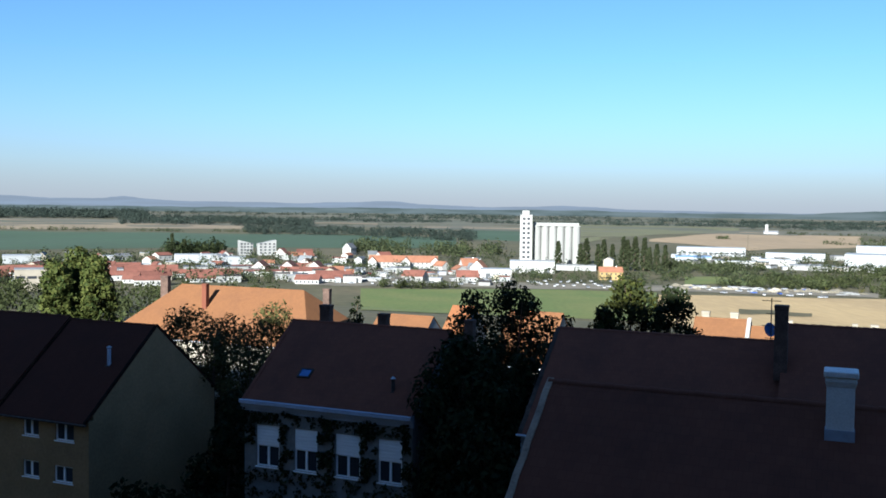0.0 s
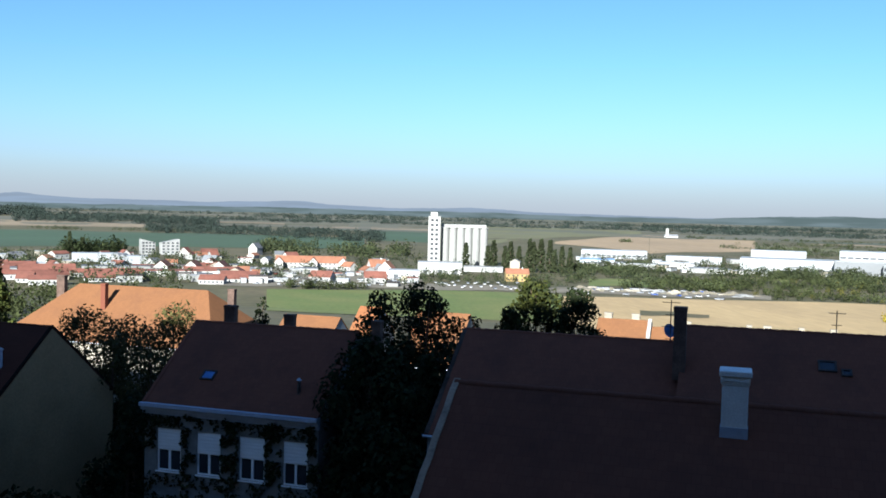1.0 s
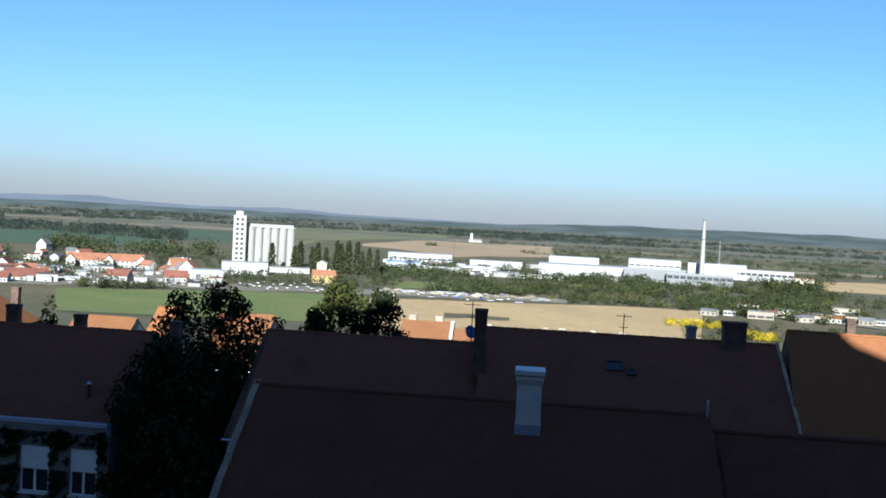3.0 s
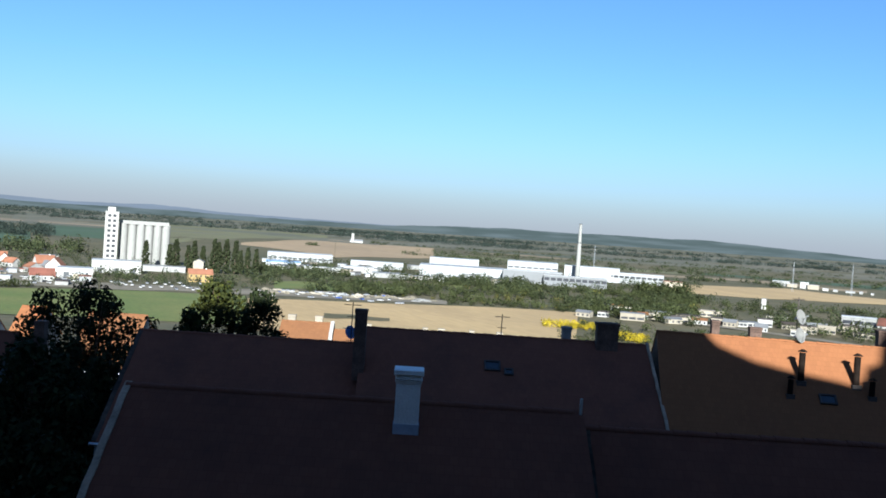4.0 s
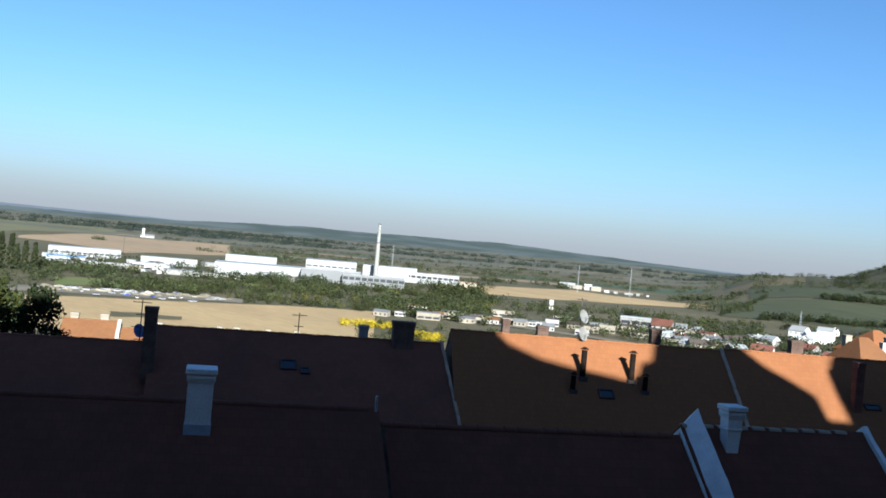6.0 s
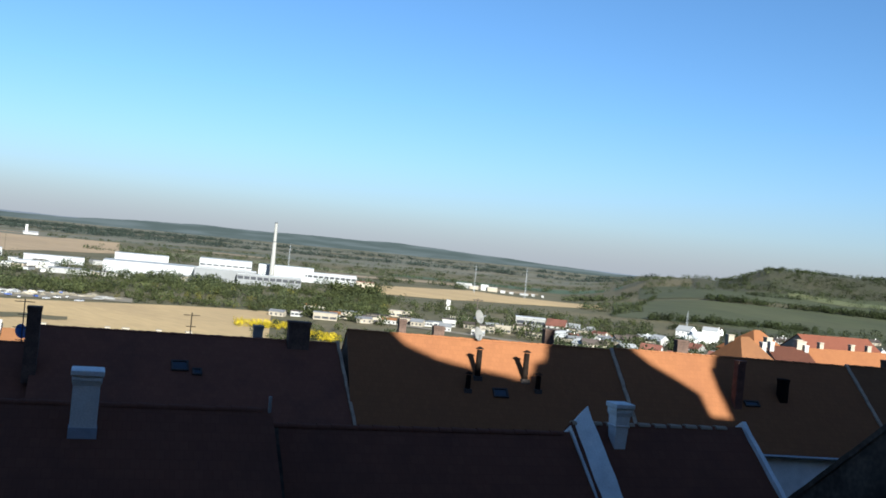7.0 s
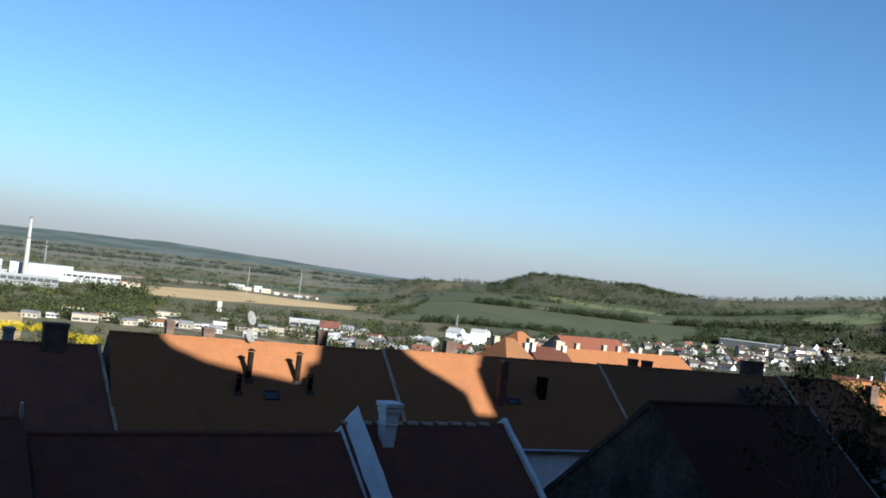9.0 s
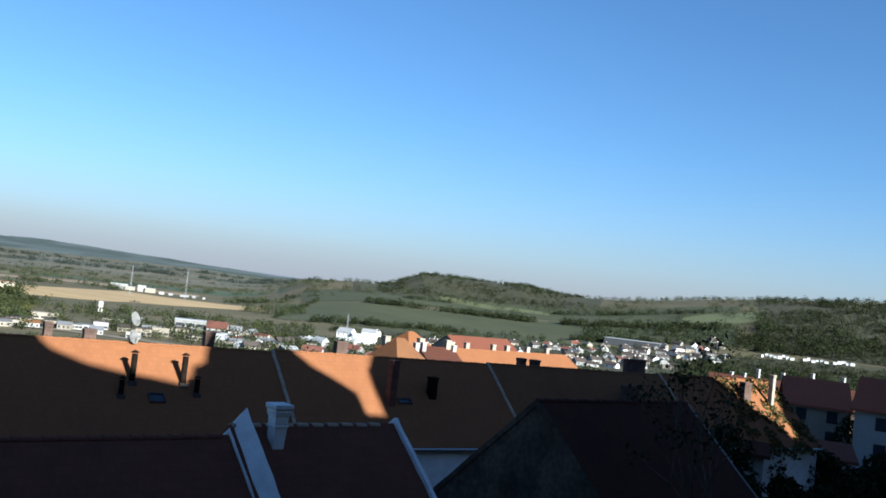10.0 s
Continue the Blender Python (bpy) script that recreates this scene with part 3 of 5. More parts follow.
ground()
field("field", "far fields of the plain in haze-tinted colours", DISTANT, -45, 54, 2350, 2350, 4690, 4690, lift=0.15)
field("field", "wide green crop field on the plain", GREEN_FIELD, -27, 0.8, 1120, 1250, 1900, 1740)
field("field", "pale tilled field beyond the green crop", PALE_FIELD, -27, -12, 2120, 2200, 3080, 2500)
field("field", "green crop field behind the tree belt", GREEN_FIELD, 1.2, 4.7, 1650, 1600, 2350, 2300)
field("field", "narrow pale stubble strip", PALE_FIELD, -2.0, 0.4, 2420, 2450, 2750, 2700)
field("field", "narrow pale stubble strip", PALE_FIELD, 1.2, 4.8, 2480, 2450, 2750, 2700)
field("field", "brownish tilled field behind the silo", OLIVE_FIELD, 8.2, 17.5, 1583, 2690, 3300, 2960)
field("field", "pale tilled field with a lone bush", TAN_FIELD, 12.4, 18.0, 1690, 1340, 1780, 2600)
field("field", "pale tilled field behind the factories", TAN_FIELD, 18.02, 24.0, 1340, 1540, 2600, 2350)
field("field", "gravel strip with parked cars beside the meadow", GRAVEL, 4.6, 12.5, 604, 610, 652, 652)
field("field", "gravel strip with vehicles along the stubble field", GRAVEL, 12.6, 25.0, 608, 622, 655, 660)
field("field", "small green meadow between the hedges", GRASS, 14.5, 18.6, 680, 690, 760, 770)
field("field", "olive strip on the far plain", OLIVE_FIELD, 24.0, 40.0, 1750, 1650, 1950, 1850)
field("field", "narrow tan strip on the far plain", PALE_FIELD, 27.0, 33.0, 2150, 2100, 2260, 2200)
field("field", "narrow tan strip on the far plain", PALE_FIELD, 36.0, 49.0, 1500, 1500, 1600, 1580)
field("field", "green strip on the far plain", GREEN_FIELD, 40.0, 54.0, 1700, 1650, 1900, 1850)
field("field", "narrow tan strip on the far plain", PALE_FIELD, -12.0, -4.0, 2900, 2800, 3050, 2950)
field("field", "bright green meadow below the old town", GRASS, -5.0, 12.9, 440, 440, 585, 602)
field("field", "dark ploughed patch in the stubble", LAND, 17.6, 21.6, 488, 489, 514, 505, lift=0.4)
field("field", "golden stubble field below the old town", STUBBLE, 13.0, 33.0, 400, 430, 578, 640)
field("field", "pale stubble field among the hedges", STUBBLE, 36.5, 44.7, 1000, 1055, 1130, 1375)
field("field", "pale stubble field among the hedges", STUBBLE, 44.7, 52.9, 1055, 1140, 1375, 1235)
field("field", "green vineyard slope", VINEYARD, 53.5, 74.0, 1000, 980, 1280, 1300, lift=0.4)
field("field", "green vineyard slope", VINEYARD, 55.0, 70.0, 1330, 1330, 1560, 1500, lift=0.45)
field("field", "green vineyard slope", VINEYARD, 70.0, 81.0, 1150, 1150, 1500, 1480, lift=0.45)
field("field", "scrub-covered hilltop", ROUGH, 58.0, 73.0, 1490, 1500, 1790, 1790, lift=0.5)
field("field", "dark rough ground between the slope houses", ROUGH, 60.0, 93.0, 600, 560, 990, 1120, lift=0.3)
field("field", "dark rough slope below the wood", ROUGH, 82.0, 93.0, 1120, 1120, 1500, 1500, lift=0.3)
field("field", "dull green meadow strip on the hill", MEADOW, 63.3, 70.0, 1430, 1385, 1500, 1425, lift=0.9)
field("field", "dull green meadow on the hillside", MEADOW, 77.8, 82.3, 1290, 1320, 1370, 1410, lift=0.9)
field("road", "pale road between the hedges", GRAVEL, 34.2, 60.0, 640, 530, 654, 544, lift=0.3, category="road")
field("field", "gravel yard beside the shops", GRAVEL, -8.0, 4.5, 610, 610, 790, 760)


def hills(name, label, material, d, steps, seed):
    """A far range: a strip whose crest follows slow waves round the given elevations (bearing, degrees)."""
    bm = shape()
    lo, hi = [], []
    az = steps[0][0]
    while az <= steps[-1][0]:
        el = interp(az, [s[0] for s in steps], [s[1] for s in steps])
        el += 0.05 * noise.noise(Vector((az * 0.5, seed, 0))) + 0.025 * noise.noise(Vector((az * 3.1, seed, 4)))
        x, y = far(az, d)
        lo.append(bm.verts.new((x, y, 0)))
        hi.append(bm.verts.new((x, y, EYE + d * math.tan(radians(el)))))
        az += 0.25
    for i in range(len(lo) - 1):
        bm.faces.new((lo[i], lo[i + 1], hi[i + 1], hi[i]))
    return tagged(part(name, bm, material), label, "hills", kind="structure")


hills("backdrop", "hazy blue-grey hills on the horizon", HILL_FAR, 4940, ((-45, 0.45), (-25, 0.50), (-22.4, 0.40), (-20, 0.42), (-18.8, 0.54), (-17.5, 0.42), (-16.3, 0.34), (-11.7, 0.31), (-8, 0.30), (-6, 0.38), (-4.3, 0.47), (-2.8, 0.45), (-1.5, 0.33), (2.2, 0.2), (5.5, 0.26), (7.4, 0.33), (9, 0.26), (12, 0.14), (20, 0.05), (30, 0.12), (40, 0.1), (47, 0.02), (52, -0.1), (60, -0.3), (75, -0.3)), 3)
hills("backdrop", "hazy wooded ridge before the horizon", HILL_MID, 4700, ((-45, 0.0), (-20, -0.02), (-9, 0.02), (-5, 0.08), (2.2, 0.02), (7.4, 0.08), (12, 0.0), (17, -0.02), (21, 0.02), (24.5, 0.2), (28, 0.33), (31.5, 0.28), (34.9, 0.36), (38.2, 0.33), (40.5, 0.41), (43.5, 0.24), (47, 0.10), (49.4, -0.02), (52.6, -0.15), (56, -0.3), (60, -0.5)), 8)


def haze_ring():
    """A glowing see-through ring that paints grey haze on the horizon all round, thinning upwards."""
    m = bpy.data.materials.new("horizon_haze_glow")
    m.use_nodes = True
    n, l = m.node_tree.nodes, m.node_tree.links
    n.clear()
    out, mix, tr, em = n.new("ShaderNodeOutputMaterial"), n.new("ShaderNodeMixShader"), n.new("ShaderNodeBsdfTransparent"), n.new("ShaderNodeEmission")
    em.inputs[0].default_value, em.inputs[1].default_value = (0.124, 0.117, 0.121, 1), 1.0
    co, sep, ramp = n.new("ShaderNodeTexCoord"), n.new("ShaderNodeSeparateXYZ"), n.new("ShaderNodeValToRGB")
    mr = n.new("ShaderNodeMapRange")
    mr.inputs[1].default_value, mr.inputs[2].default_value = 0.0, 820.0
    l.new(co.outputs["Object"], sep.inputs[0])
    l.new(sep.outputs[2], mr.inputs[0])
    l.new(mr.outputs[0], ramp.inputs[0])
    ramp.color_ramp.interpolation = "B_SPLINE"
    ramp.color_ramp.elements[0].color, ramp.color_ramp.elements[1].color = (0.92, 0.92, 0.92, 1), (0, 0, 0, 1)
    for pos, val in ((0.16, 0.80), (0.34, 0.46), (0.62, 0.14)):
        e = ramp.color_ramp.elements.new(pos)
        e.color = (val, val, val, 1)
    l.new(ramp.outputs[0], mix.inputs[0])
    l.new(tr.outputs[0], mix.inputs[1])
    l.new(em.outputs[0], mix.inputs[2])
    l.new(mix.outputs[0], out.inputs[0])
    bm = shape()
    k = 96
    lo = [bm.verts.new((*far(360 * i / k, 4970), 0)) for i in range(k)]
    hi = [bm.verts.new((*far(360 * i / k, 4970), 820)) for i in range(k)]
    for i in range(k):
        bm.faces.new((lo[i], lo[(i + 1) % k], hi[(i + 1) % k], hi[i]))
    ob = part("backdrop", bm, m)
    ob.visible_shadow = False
    tagged(ob, "glowing see-through ring painted as thin grey horizon haze", "haze", kind="structure")


haze_ring()

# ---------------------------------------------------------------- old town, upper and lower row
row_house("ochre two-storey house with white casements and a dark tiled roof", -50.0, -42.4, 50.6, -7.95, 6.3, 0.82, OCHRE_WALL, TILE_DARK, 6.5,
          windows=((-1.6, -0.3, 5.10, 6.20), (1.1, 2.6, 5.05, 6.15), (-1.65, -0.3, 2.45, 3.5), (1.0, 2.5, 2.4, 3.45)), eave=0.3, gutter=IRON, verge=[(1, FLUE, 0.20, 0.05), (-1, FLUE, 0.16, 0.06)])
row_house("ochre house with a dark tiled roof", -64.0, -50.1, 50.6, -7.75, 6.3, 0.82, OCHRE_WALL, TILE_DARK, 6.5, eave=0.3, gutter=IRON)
# its white cornice has the blue of skylight put into the colour
house_b = row_house("ivy-grown house with four white windows and a brown roof", -30.9, -20.4, 49.4, -6.78, 5.1, 0.74, GREY_WALL, TILE_BROWN, 6.5,
                    windows=((-4.45, -2.95, 2.67, 5.02), (-1.95, -0.50, 2.67, 5.02), (0.65, 2.15, 2.67, 5.02), (3.25, 4.65, 2.67, 5.02)),
                    cornice=METAL_BLUE, verge=[(-1, TILE_BROWN, 0.20, 0.04), (1, TILE_BROWN, 0.20, 0.04)], blind=1.12, eave=0.3)
row_house("terraced house with a worn brown tiled roof", -13.7, -2.4, 48, -6.04, 6.0, 0.68, WHITE_WALL, TILE_BROWN, 5.5, verge=[(-1, STAINED_WALL, 0.22, 0.03)])
row_house("terraced house with a high brown tiled roof", -2.35, 12.25, 48, -5.19, 6.0, 0.68, WHITE_WALL, TILE_BROWN, 6.0, verge=[(1, MORTAR, 0.15, 0.10)])
BEARING = 30.0  # the street bends here
row_house("terraced house with a sunlit orange tiled roof", 6.75, 21.8, 49.2, -4.42, 4.9, 0.85, STAINED_WALL, TILE_ORANGE, 5.5, verge=[(1, MORTAR, 0.20, 0.10)])
row_house("terraced house with an orange tiled roof half in shade", 21.9, 37.0, 49.2, -4.32, 4.9, 0.85, STUCCO, TILE_ORANGE, 5.5, verge=[(1, MORTAR, 0.20, 0.10)])
# duller tile colour here deepens the shade on this orange roof
row_house("terraced house with an orange tiled roof in shade", 37.1, 53.0, 49.2, -4.27, 4.9, 0.85, STUCCO, TILE_DULL, 5.5, verge=[(1, MORTAR, 0.22, 0.10)])
row_house("terraced house with an ivy-grown orange roof", 53.1, 66.0, 49.2, -4.18, 4.9, 0.85, STUCCO, TILE_ORANGE, 5.5)
for u, v, z0, z1, wx, lab in ((9.85, 50.2, -6.5, -3.82, 0.40, "dark brick chimney behind the ridge"), (11.95, 50.4, -6.5, -4.05, 0.6, "low brick chimney behind the ridge"),
                              (18.3, 50.2, -6.5, -3.72, 0.55, "dark brick chimney behind the ridge"), (26.5, 50.1, -6.5, -3.70, 0.7, "small brick chimney on the sunlit roof"),
                              (47.4, 46.5, -8.5, -5.0, 1.3, "broad dark chimney on the shaded roof"), (51.7, 50.6, -6.5, -3.45, 1.9, "broad dark chimney behind the ridge"),
                              (40.6, 50.3, -6.5, -3.95, 0.5, "dark brick chimney behind the ridge"), (41.8, 50.3, -6.5, -4.0, 0.6, "dark brick chimney behind the ridge")):
    chimney(lab, u, v, z0, z1, wx, 0.5, BRICK_DARK, cap=0.03)
# dark block put where the roof has a soft dark patch
chimney("dark block in place of a soft dark patch on the shaded roof", 31.3, 46.9, -8.0, -5.2, 0.5, 0.45, FLUE, cap=0.03)
chimney("tall pale chimney in the evening sun", 63.6, 47.2, -8.6, -3.6, 0.32, 0.40, CREAM_WALL, cap=0.03)
chimney("dark chimney on the ivy-grown roof", 60.9, 47.6, -7.5, -4.35, 0.8, 0.6, BRICK_DARK, cap=0.03)
chimney("worn red brick chimney at the edge of the sun", 28.2, 46.4, -7.6, -4.3, 0.46, 0.46, BRICK_RED, cap=0.03)
BEARING = 23.0
row_house("near house with a wide dark brown tiled roof", -7.06, 4.6, 24, -4.40, 6.0, 0.69, GREY_WALL, TILE_BROWN, 5.0, verge=[(-1, MORTAR, 0.17, 0.05)])
row_house("near house with a lower dark brown tiled roof", 4.7, 13.3, 24, -4.78, 6.0, 0.78, GREY_WALL, TILE_BROWN, 5.0, verge=[(-1, STAINED_WALL, 0.16, 0.02)])
row_house("small house between white fire walls with a brown roof", 13.38, 19.42, 24, -4.47, 5.0, 0.84, STUCCO, TILE_BROWN, 5.0, ridge=RIDGE_TILES[MORTAR.name], ridge_step=0.55,
          verge=[(-1, STUCCO, 0.50, 0.48, 0.02), (1, STUCCO, 0.15, 0.18)])
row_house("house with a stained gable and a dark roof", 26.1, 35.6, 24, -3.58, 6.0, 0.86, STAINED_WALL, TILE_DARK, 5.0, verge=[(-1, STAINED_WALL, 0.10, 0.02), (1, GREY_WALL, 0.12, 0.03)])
# lower street, in the sun
row_house("long house with a hipped sunlit orange tiled roof", -78.0, -51.5, 92, -9.3, 7.0, 0.75, CREAM_WALL, TILE_DULL, 7.0, hip=4.7)
row_house("low house with a sunlit orange tiled roof", -43.0, -37.0, 85, -10.5, 4.5, 0.72, WHITE_WALL, TILE_DULL, 5.0)
row_house("low house with a sunlit orange tiled roof", -33.7, -31.4, 82, -8.95, 3.0, 0.8, WHITE_WALL, TILE_ORANGE, 5.5)
row_house("low house with a sunlit orange tiled roof", -28.0, -22.9, 82, -9.1, 5.0, 0.8, CREAM_WALL, TILE_DULL, 5.5)
row_house("low terraced house with a sunlit orange tiled roof", -11.0, -6.6, 80, -8.55, 4.5, 0.72, WHITE_WALL, TILE_DULL, 5.5, verge=[(1, WHITE_WALL, 0.3, 0.15)])
row_house("low terraced house with a sunlit orange tiled roof", -6.5, 9.0, 80, -9.05, 4.5, 0.72, WHITE_WALL, TILE_DULL, 5.5)

# chimneys
chimney("white stuccoed chimney with a moulded cap", 0.09, 23.33, -5.6, -3.56, 0.60, 0.60, STUCCO, cap=0.07, band=0.36, flash=0.70)
chimney("white stuccoed chimney with a flared cap", 14.6, 23.45, -5.6, -3.85, 0.46, 0.46, STUCCO, cap=0.08, band=0.36, taper=0.28, ring=0.62)
chimney("tall sooty brick chimney on the party wall", -2.4, 45.4, -7.6, -4.15, 0.58, 0.55, BRICK_DARK, cap=0.03)
chimney("small grey chimney behind the ridge", 8.35, 50.0, -7.0, -4.80, 0.46, 0.5, GREY_WALL, cap=0.04)
chimney("wide dark brick chimney on the ridge", 10.05, 47.7, -6.2, -4.24, 1.10, 0.60, BRICK_DARK, cap=0.05)
chimney("dark brick chimney behind the ridge", -29.4, 50.8, -9.0, -6.0, 0.7, 0.5, BRICK_DARK, cap=0.03)
chimney("dark brick chimney behind the ridge", -25.3, 50.6, -9.0, -6.3, 0.6, 0.5, BRICK_DARK, cap=0.03)
chimney("tall grey chimney beside the dark trees", -18.3, 47.0, -13.0, -5.9, 0.5, 0.5, BRICK_DARK, cap=0.02)

# ---------------------------------------------------------------- unseen block behind the eye, added to cast the old town's shade
def shade_caster():
    b = thing("town_palace", at_uv(0, 0, 0), "unseen block behind the eye, added to shade the near roofs", "building")
    # outline traced back along the sun from the shadow edges on the roofs
    line = [(-120, 20), (16.2, 20), (17.0, 17.0), (17.4, 16.3), (18.9, 15.35), (20.5, 14.8), (22.1, 14.4), (23.4, 14.0), (24.0, 14.6), (24.3, 15.2), (25.0, 15.5), (25.4, 16.4), (26.6, 19), (29.6, 19),
            (30.6, 16.4), (31.35, 15.3), (32.45, 14.3), (33.4, 13.3), (33.3, 11.8), (34.6, 11.7), (34.6, 13.6), (34.8, 14.9), (35.5, 16.0), (36.3, 16.8), (37.0, 19),
            (64.8, 19), (66.0, 14.7), (66.7, 13.4), (67.9, 11.4), (69.2, 10.3), (69.7, 8.6), (70.3, 8.8), (70.8, 10.9), (72.6, 13.4), (73.0, 19), (74, 25), (130, 25)]
    bm = shape()
    a = [bm.verts.new((x, -3.0, z)) for x, z in line] + [bm.verts.new((130, -3, -14)), bm.verts.new((-120, -3, -14))]
    c = [bm.verts.new((v.co.x, -14.0, v.co.z)) for v in a]
    bm.faces.new(a)
    bm.faces.new(c[::-1])
    for i in range(len(a)):
        j = (i + 1) % len(a)
        bm.faces.new((a[i], a[j], c[j], c[i]))
    part("wall", bm, OCHRE_WALL, b)


shade_caster()

# ---------------------------------------------------------------- trees of the old town
def base(az, d):
    x, y = far(az, d)
    return pose(x, y, height(x, y))


def tree_to(label, az, d, el, *a, **k):
    """A tree whose top stands at the given elevation from the eye."""
    x, y = far(az, d)
    return tree(label, base(az, d), EYE + d * math.tan(radians(el)) - height(x, y), *a, **k)


for az, d, el, r, sd in ((3.5, 57, -4.05, 1.9, 3), (2.2, 56, -4.55, 1.8, 4), (5.0, 56, -4.85, 1.7, 6), (4.2, 58, -4.5, 1.7, 10), (1.0, 53, -6.3, 1.6, 12), (6.2, 55, -5.9, 1.3, 14)):
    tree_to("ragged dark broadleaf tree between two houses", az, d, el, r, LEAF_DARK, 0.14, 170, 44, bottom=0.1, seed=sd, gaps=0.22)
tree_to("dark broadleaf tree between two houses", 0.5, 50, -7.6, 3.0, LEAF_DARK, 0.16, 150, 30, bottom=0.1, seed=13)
tree_to("small dark shrub behind the ridge", 7.9, 58, -5.75, 1.0, LEAF_DARK, 0.13, 150, 24, bottom=0.4, seed=18, gaps=0.3)
tree_to("round walnut tree with sunlit upper leaves", 11.7, 60, -3.75, 2.7, LEAF_WALNUT, 0.16, 190, 44, bottom=0.3, seed=5, gaps=0.08)
# right lobe of the same walnut, its shade painted by darker leaves
tree_to("dark lobe of the walnut tree, shade in its leaf colour", 13.9, 57, -4.1, 2.1, LEAF_DARK, 0.16, 190, 40, bottom=0.35, seed=25, gaps=0.12)
tree_to("low left lobe of the walnut tree", 10.3, 58, -5.3, 1.4, LEAF_WALNUT, 0.16, 190, 30, bottom=0.4, seed=26, gaps=0.1)
tree_to("airy autumn tree with light between its leaves", -15.3, 76, -5.9, 4.0, LEAF_OLIVE, 0.15, 105, 40, bottom=0.1, seed=7, gaps=0.33)
tree_to("airy autumn tree with light between its leaves", -12.6, 79, -6.2, 4.0, LEAF_OLIVE, 0.15, 105, 40, bottom=0.1, seed=8, gaps=0.33)
tree_to("airy autumn tree with light between its leaves", -10.0, 80, -5.8, 3.8, LEAF_OLIVE, 0.15, 105, 40, bottom=0.1, seed=9, gaps=0.33)
tree_to("airy autumn tree with light between its leaves", -13.8, 72, -6.7, 3.4, LEAF_OLIVE, 0.15, 105, 40, bottom=0.1, seed=71, gaps=0.33)
tree_to("airy autumn tree with light between its leaves", -11.2, 73, -6.9, 3.2, LEAF_OLIVE, 0.15, 105, 40, bottom=0.1, seed=72, gaps=0.33)
tree_to("dark pointed spruce behind the house", -5.3, 70, -4.9, 3.9, LEAF_DARK, 0.16, 200, 54, bottom=0.15, kind="cone", seed=11, name="spruce")
tree_to("tall sunlit poplar clump", -21.9, 118, -3.0, 3.0, LEAF_LIGHT, 0.25, 150, 60, bottom=0.0, kind="column", seed=15, name="poplar")
tree_to("tall sunlit poplar clump", -21.2, 121, -2.4, 3.2, LEAF_LIGHT, 0.25, 150, 70, bottom=0.0, kind="column", seed=16, name="poplar")
tree_to("tall sunlit poplar clump", -20.6, 118, -2.7, 3.0, LEAF_LIGHT, 0.25, 150, 60, bottom=0.0, kind="column", seed=17, name="poplar")

# ---------------------------------------------------------------- the plain: buildings
def gable_house(label, az, d, w, dep, hw, rise, turn, wall, roof, windows=0, rows=1, group="houses on the plain", z=None, chim=0, end_windows=0):
    """A plain gabled house with its ridge along its own x axis."""
    h = thing("house", at_far(az, d, turn, z), label, "house", group)
    a, b = w / 2, dep / 2
    prism(bm := shape(), [(-b, -1), (b, -1), (b, hw), (0, hw + rise), (-b, hw)], -a, a)
    part("wall", bm, wall, h)
    for s in (-1, 1):
        k = rise / b
        e = b + 0.5
        prism(bm := shape(), [(0, hw + rise + 0.05), (s * e, hw + rise - k * e + 0.05), (s * e, hw + rise - k * e + 0.3), (0, hw + rise + 0.3)], -a - 0.4, a + 0.4)
        part("roof", bm, roof, h)
    for j in range(rows):
        zc = hw * (j + 0.5) / rows
        for i in range(windows):
            x = -a + w * (i + 0.5) / windows
            box(bm := shape(), x - 0.55, x + 0.55, -b - 0.06, -b - 0.01, zc - 0.65, zc + 0.65)
            part("window", bm, FAR_GLASS, h)
    for i in range(end_windows):
        y = -b + dep * (i + 0.5) / end_windows
        for s in (-1, 1):
            box(bm := shape(), min(s * a, s * (a + 0.06)), max(s * a, s * (a + 0.06)), y - 0.5, y + 0.5, hw * 0.35, hw * 0.35 + 1.3)
            part("window", bm, FAR_GLASS, h)
    for i in range(chim):
        x = a * (0.5 - 0.9 * i)
        box(bm := shape(), x - 0.35, x + 0.35, -0.2, 0.5, hw + rise - 0.6, hw + rise + 0.9)
        part("chimney", bm, STUCCO, h)
    return h


def hall(label, az0, az1, d, h, depth, wall, roof, turn=0.0, band=None, group="halls on the plain", doors=0, name="hall"):
    """A flat-roofed hall with a parapet between two bearings; band: height and depth of a window strip."""
    w = d * radians(az1 - az0)
    t = thing(name, at_far((az0 + az1) / 2, d + depth / 2, turn), label, "hall", group)
    a, b = w / 2, depth / 2
    box(bm := shape(), -a, a, -b, b, -1, h)
    part("wall", bm, wall, t)
    bm = shape()
    box(bm, -a - 0.2, a + 0.2, -b - 0.2, b + 0.2, h + 0.02, h + 0.5)
    part("roof", bm, roof, t)
    if band:
        n = max(3, int(w / 6))
        for i in range(n):
            xa = -a + w * (i + 0.12) / n
            box(bm := shape(), xa, xa + w * 0.8 / n, -b - 0.12, -b - 0.02, band[0], band[0] + band[1])
            part("window", bm, FAR_GLASS, t)
    for i in range(doors):
        x = -a + w * (i + 0.5) / doors
        box(bm := shape(), x - 1.8, x + 1.8, -b - 0.1, -b - 0.02, 0, 4)
        part("door", bm, HALL_GREY, t)
    return t


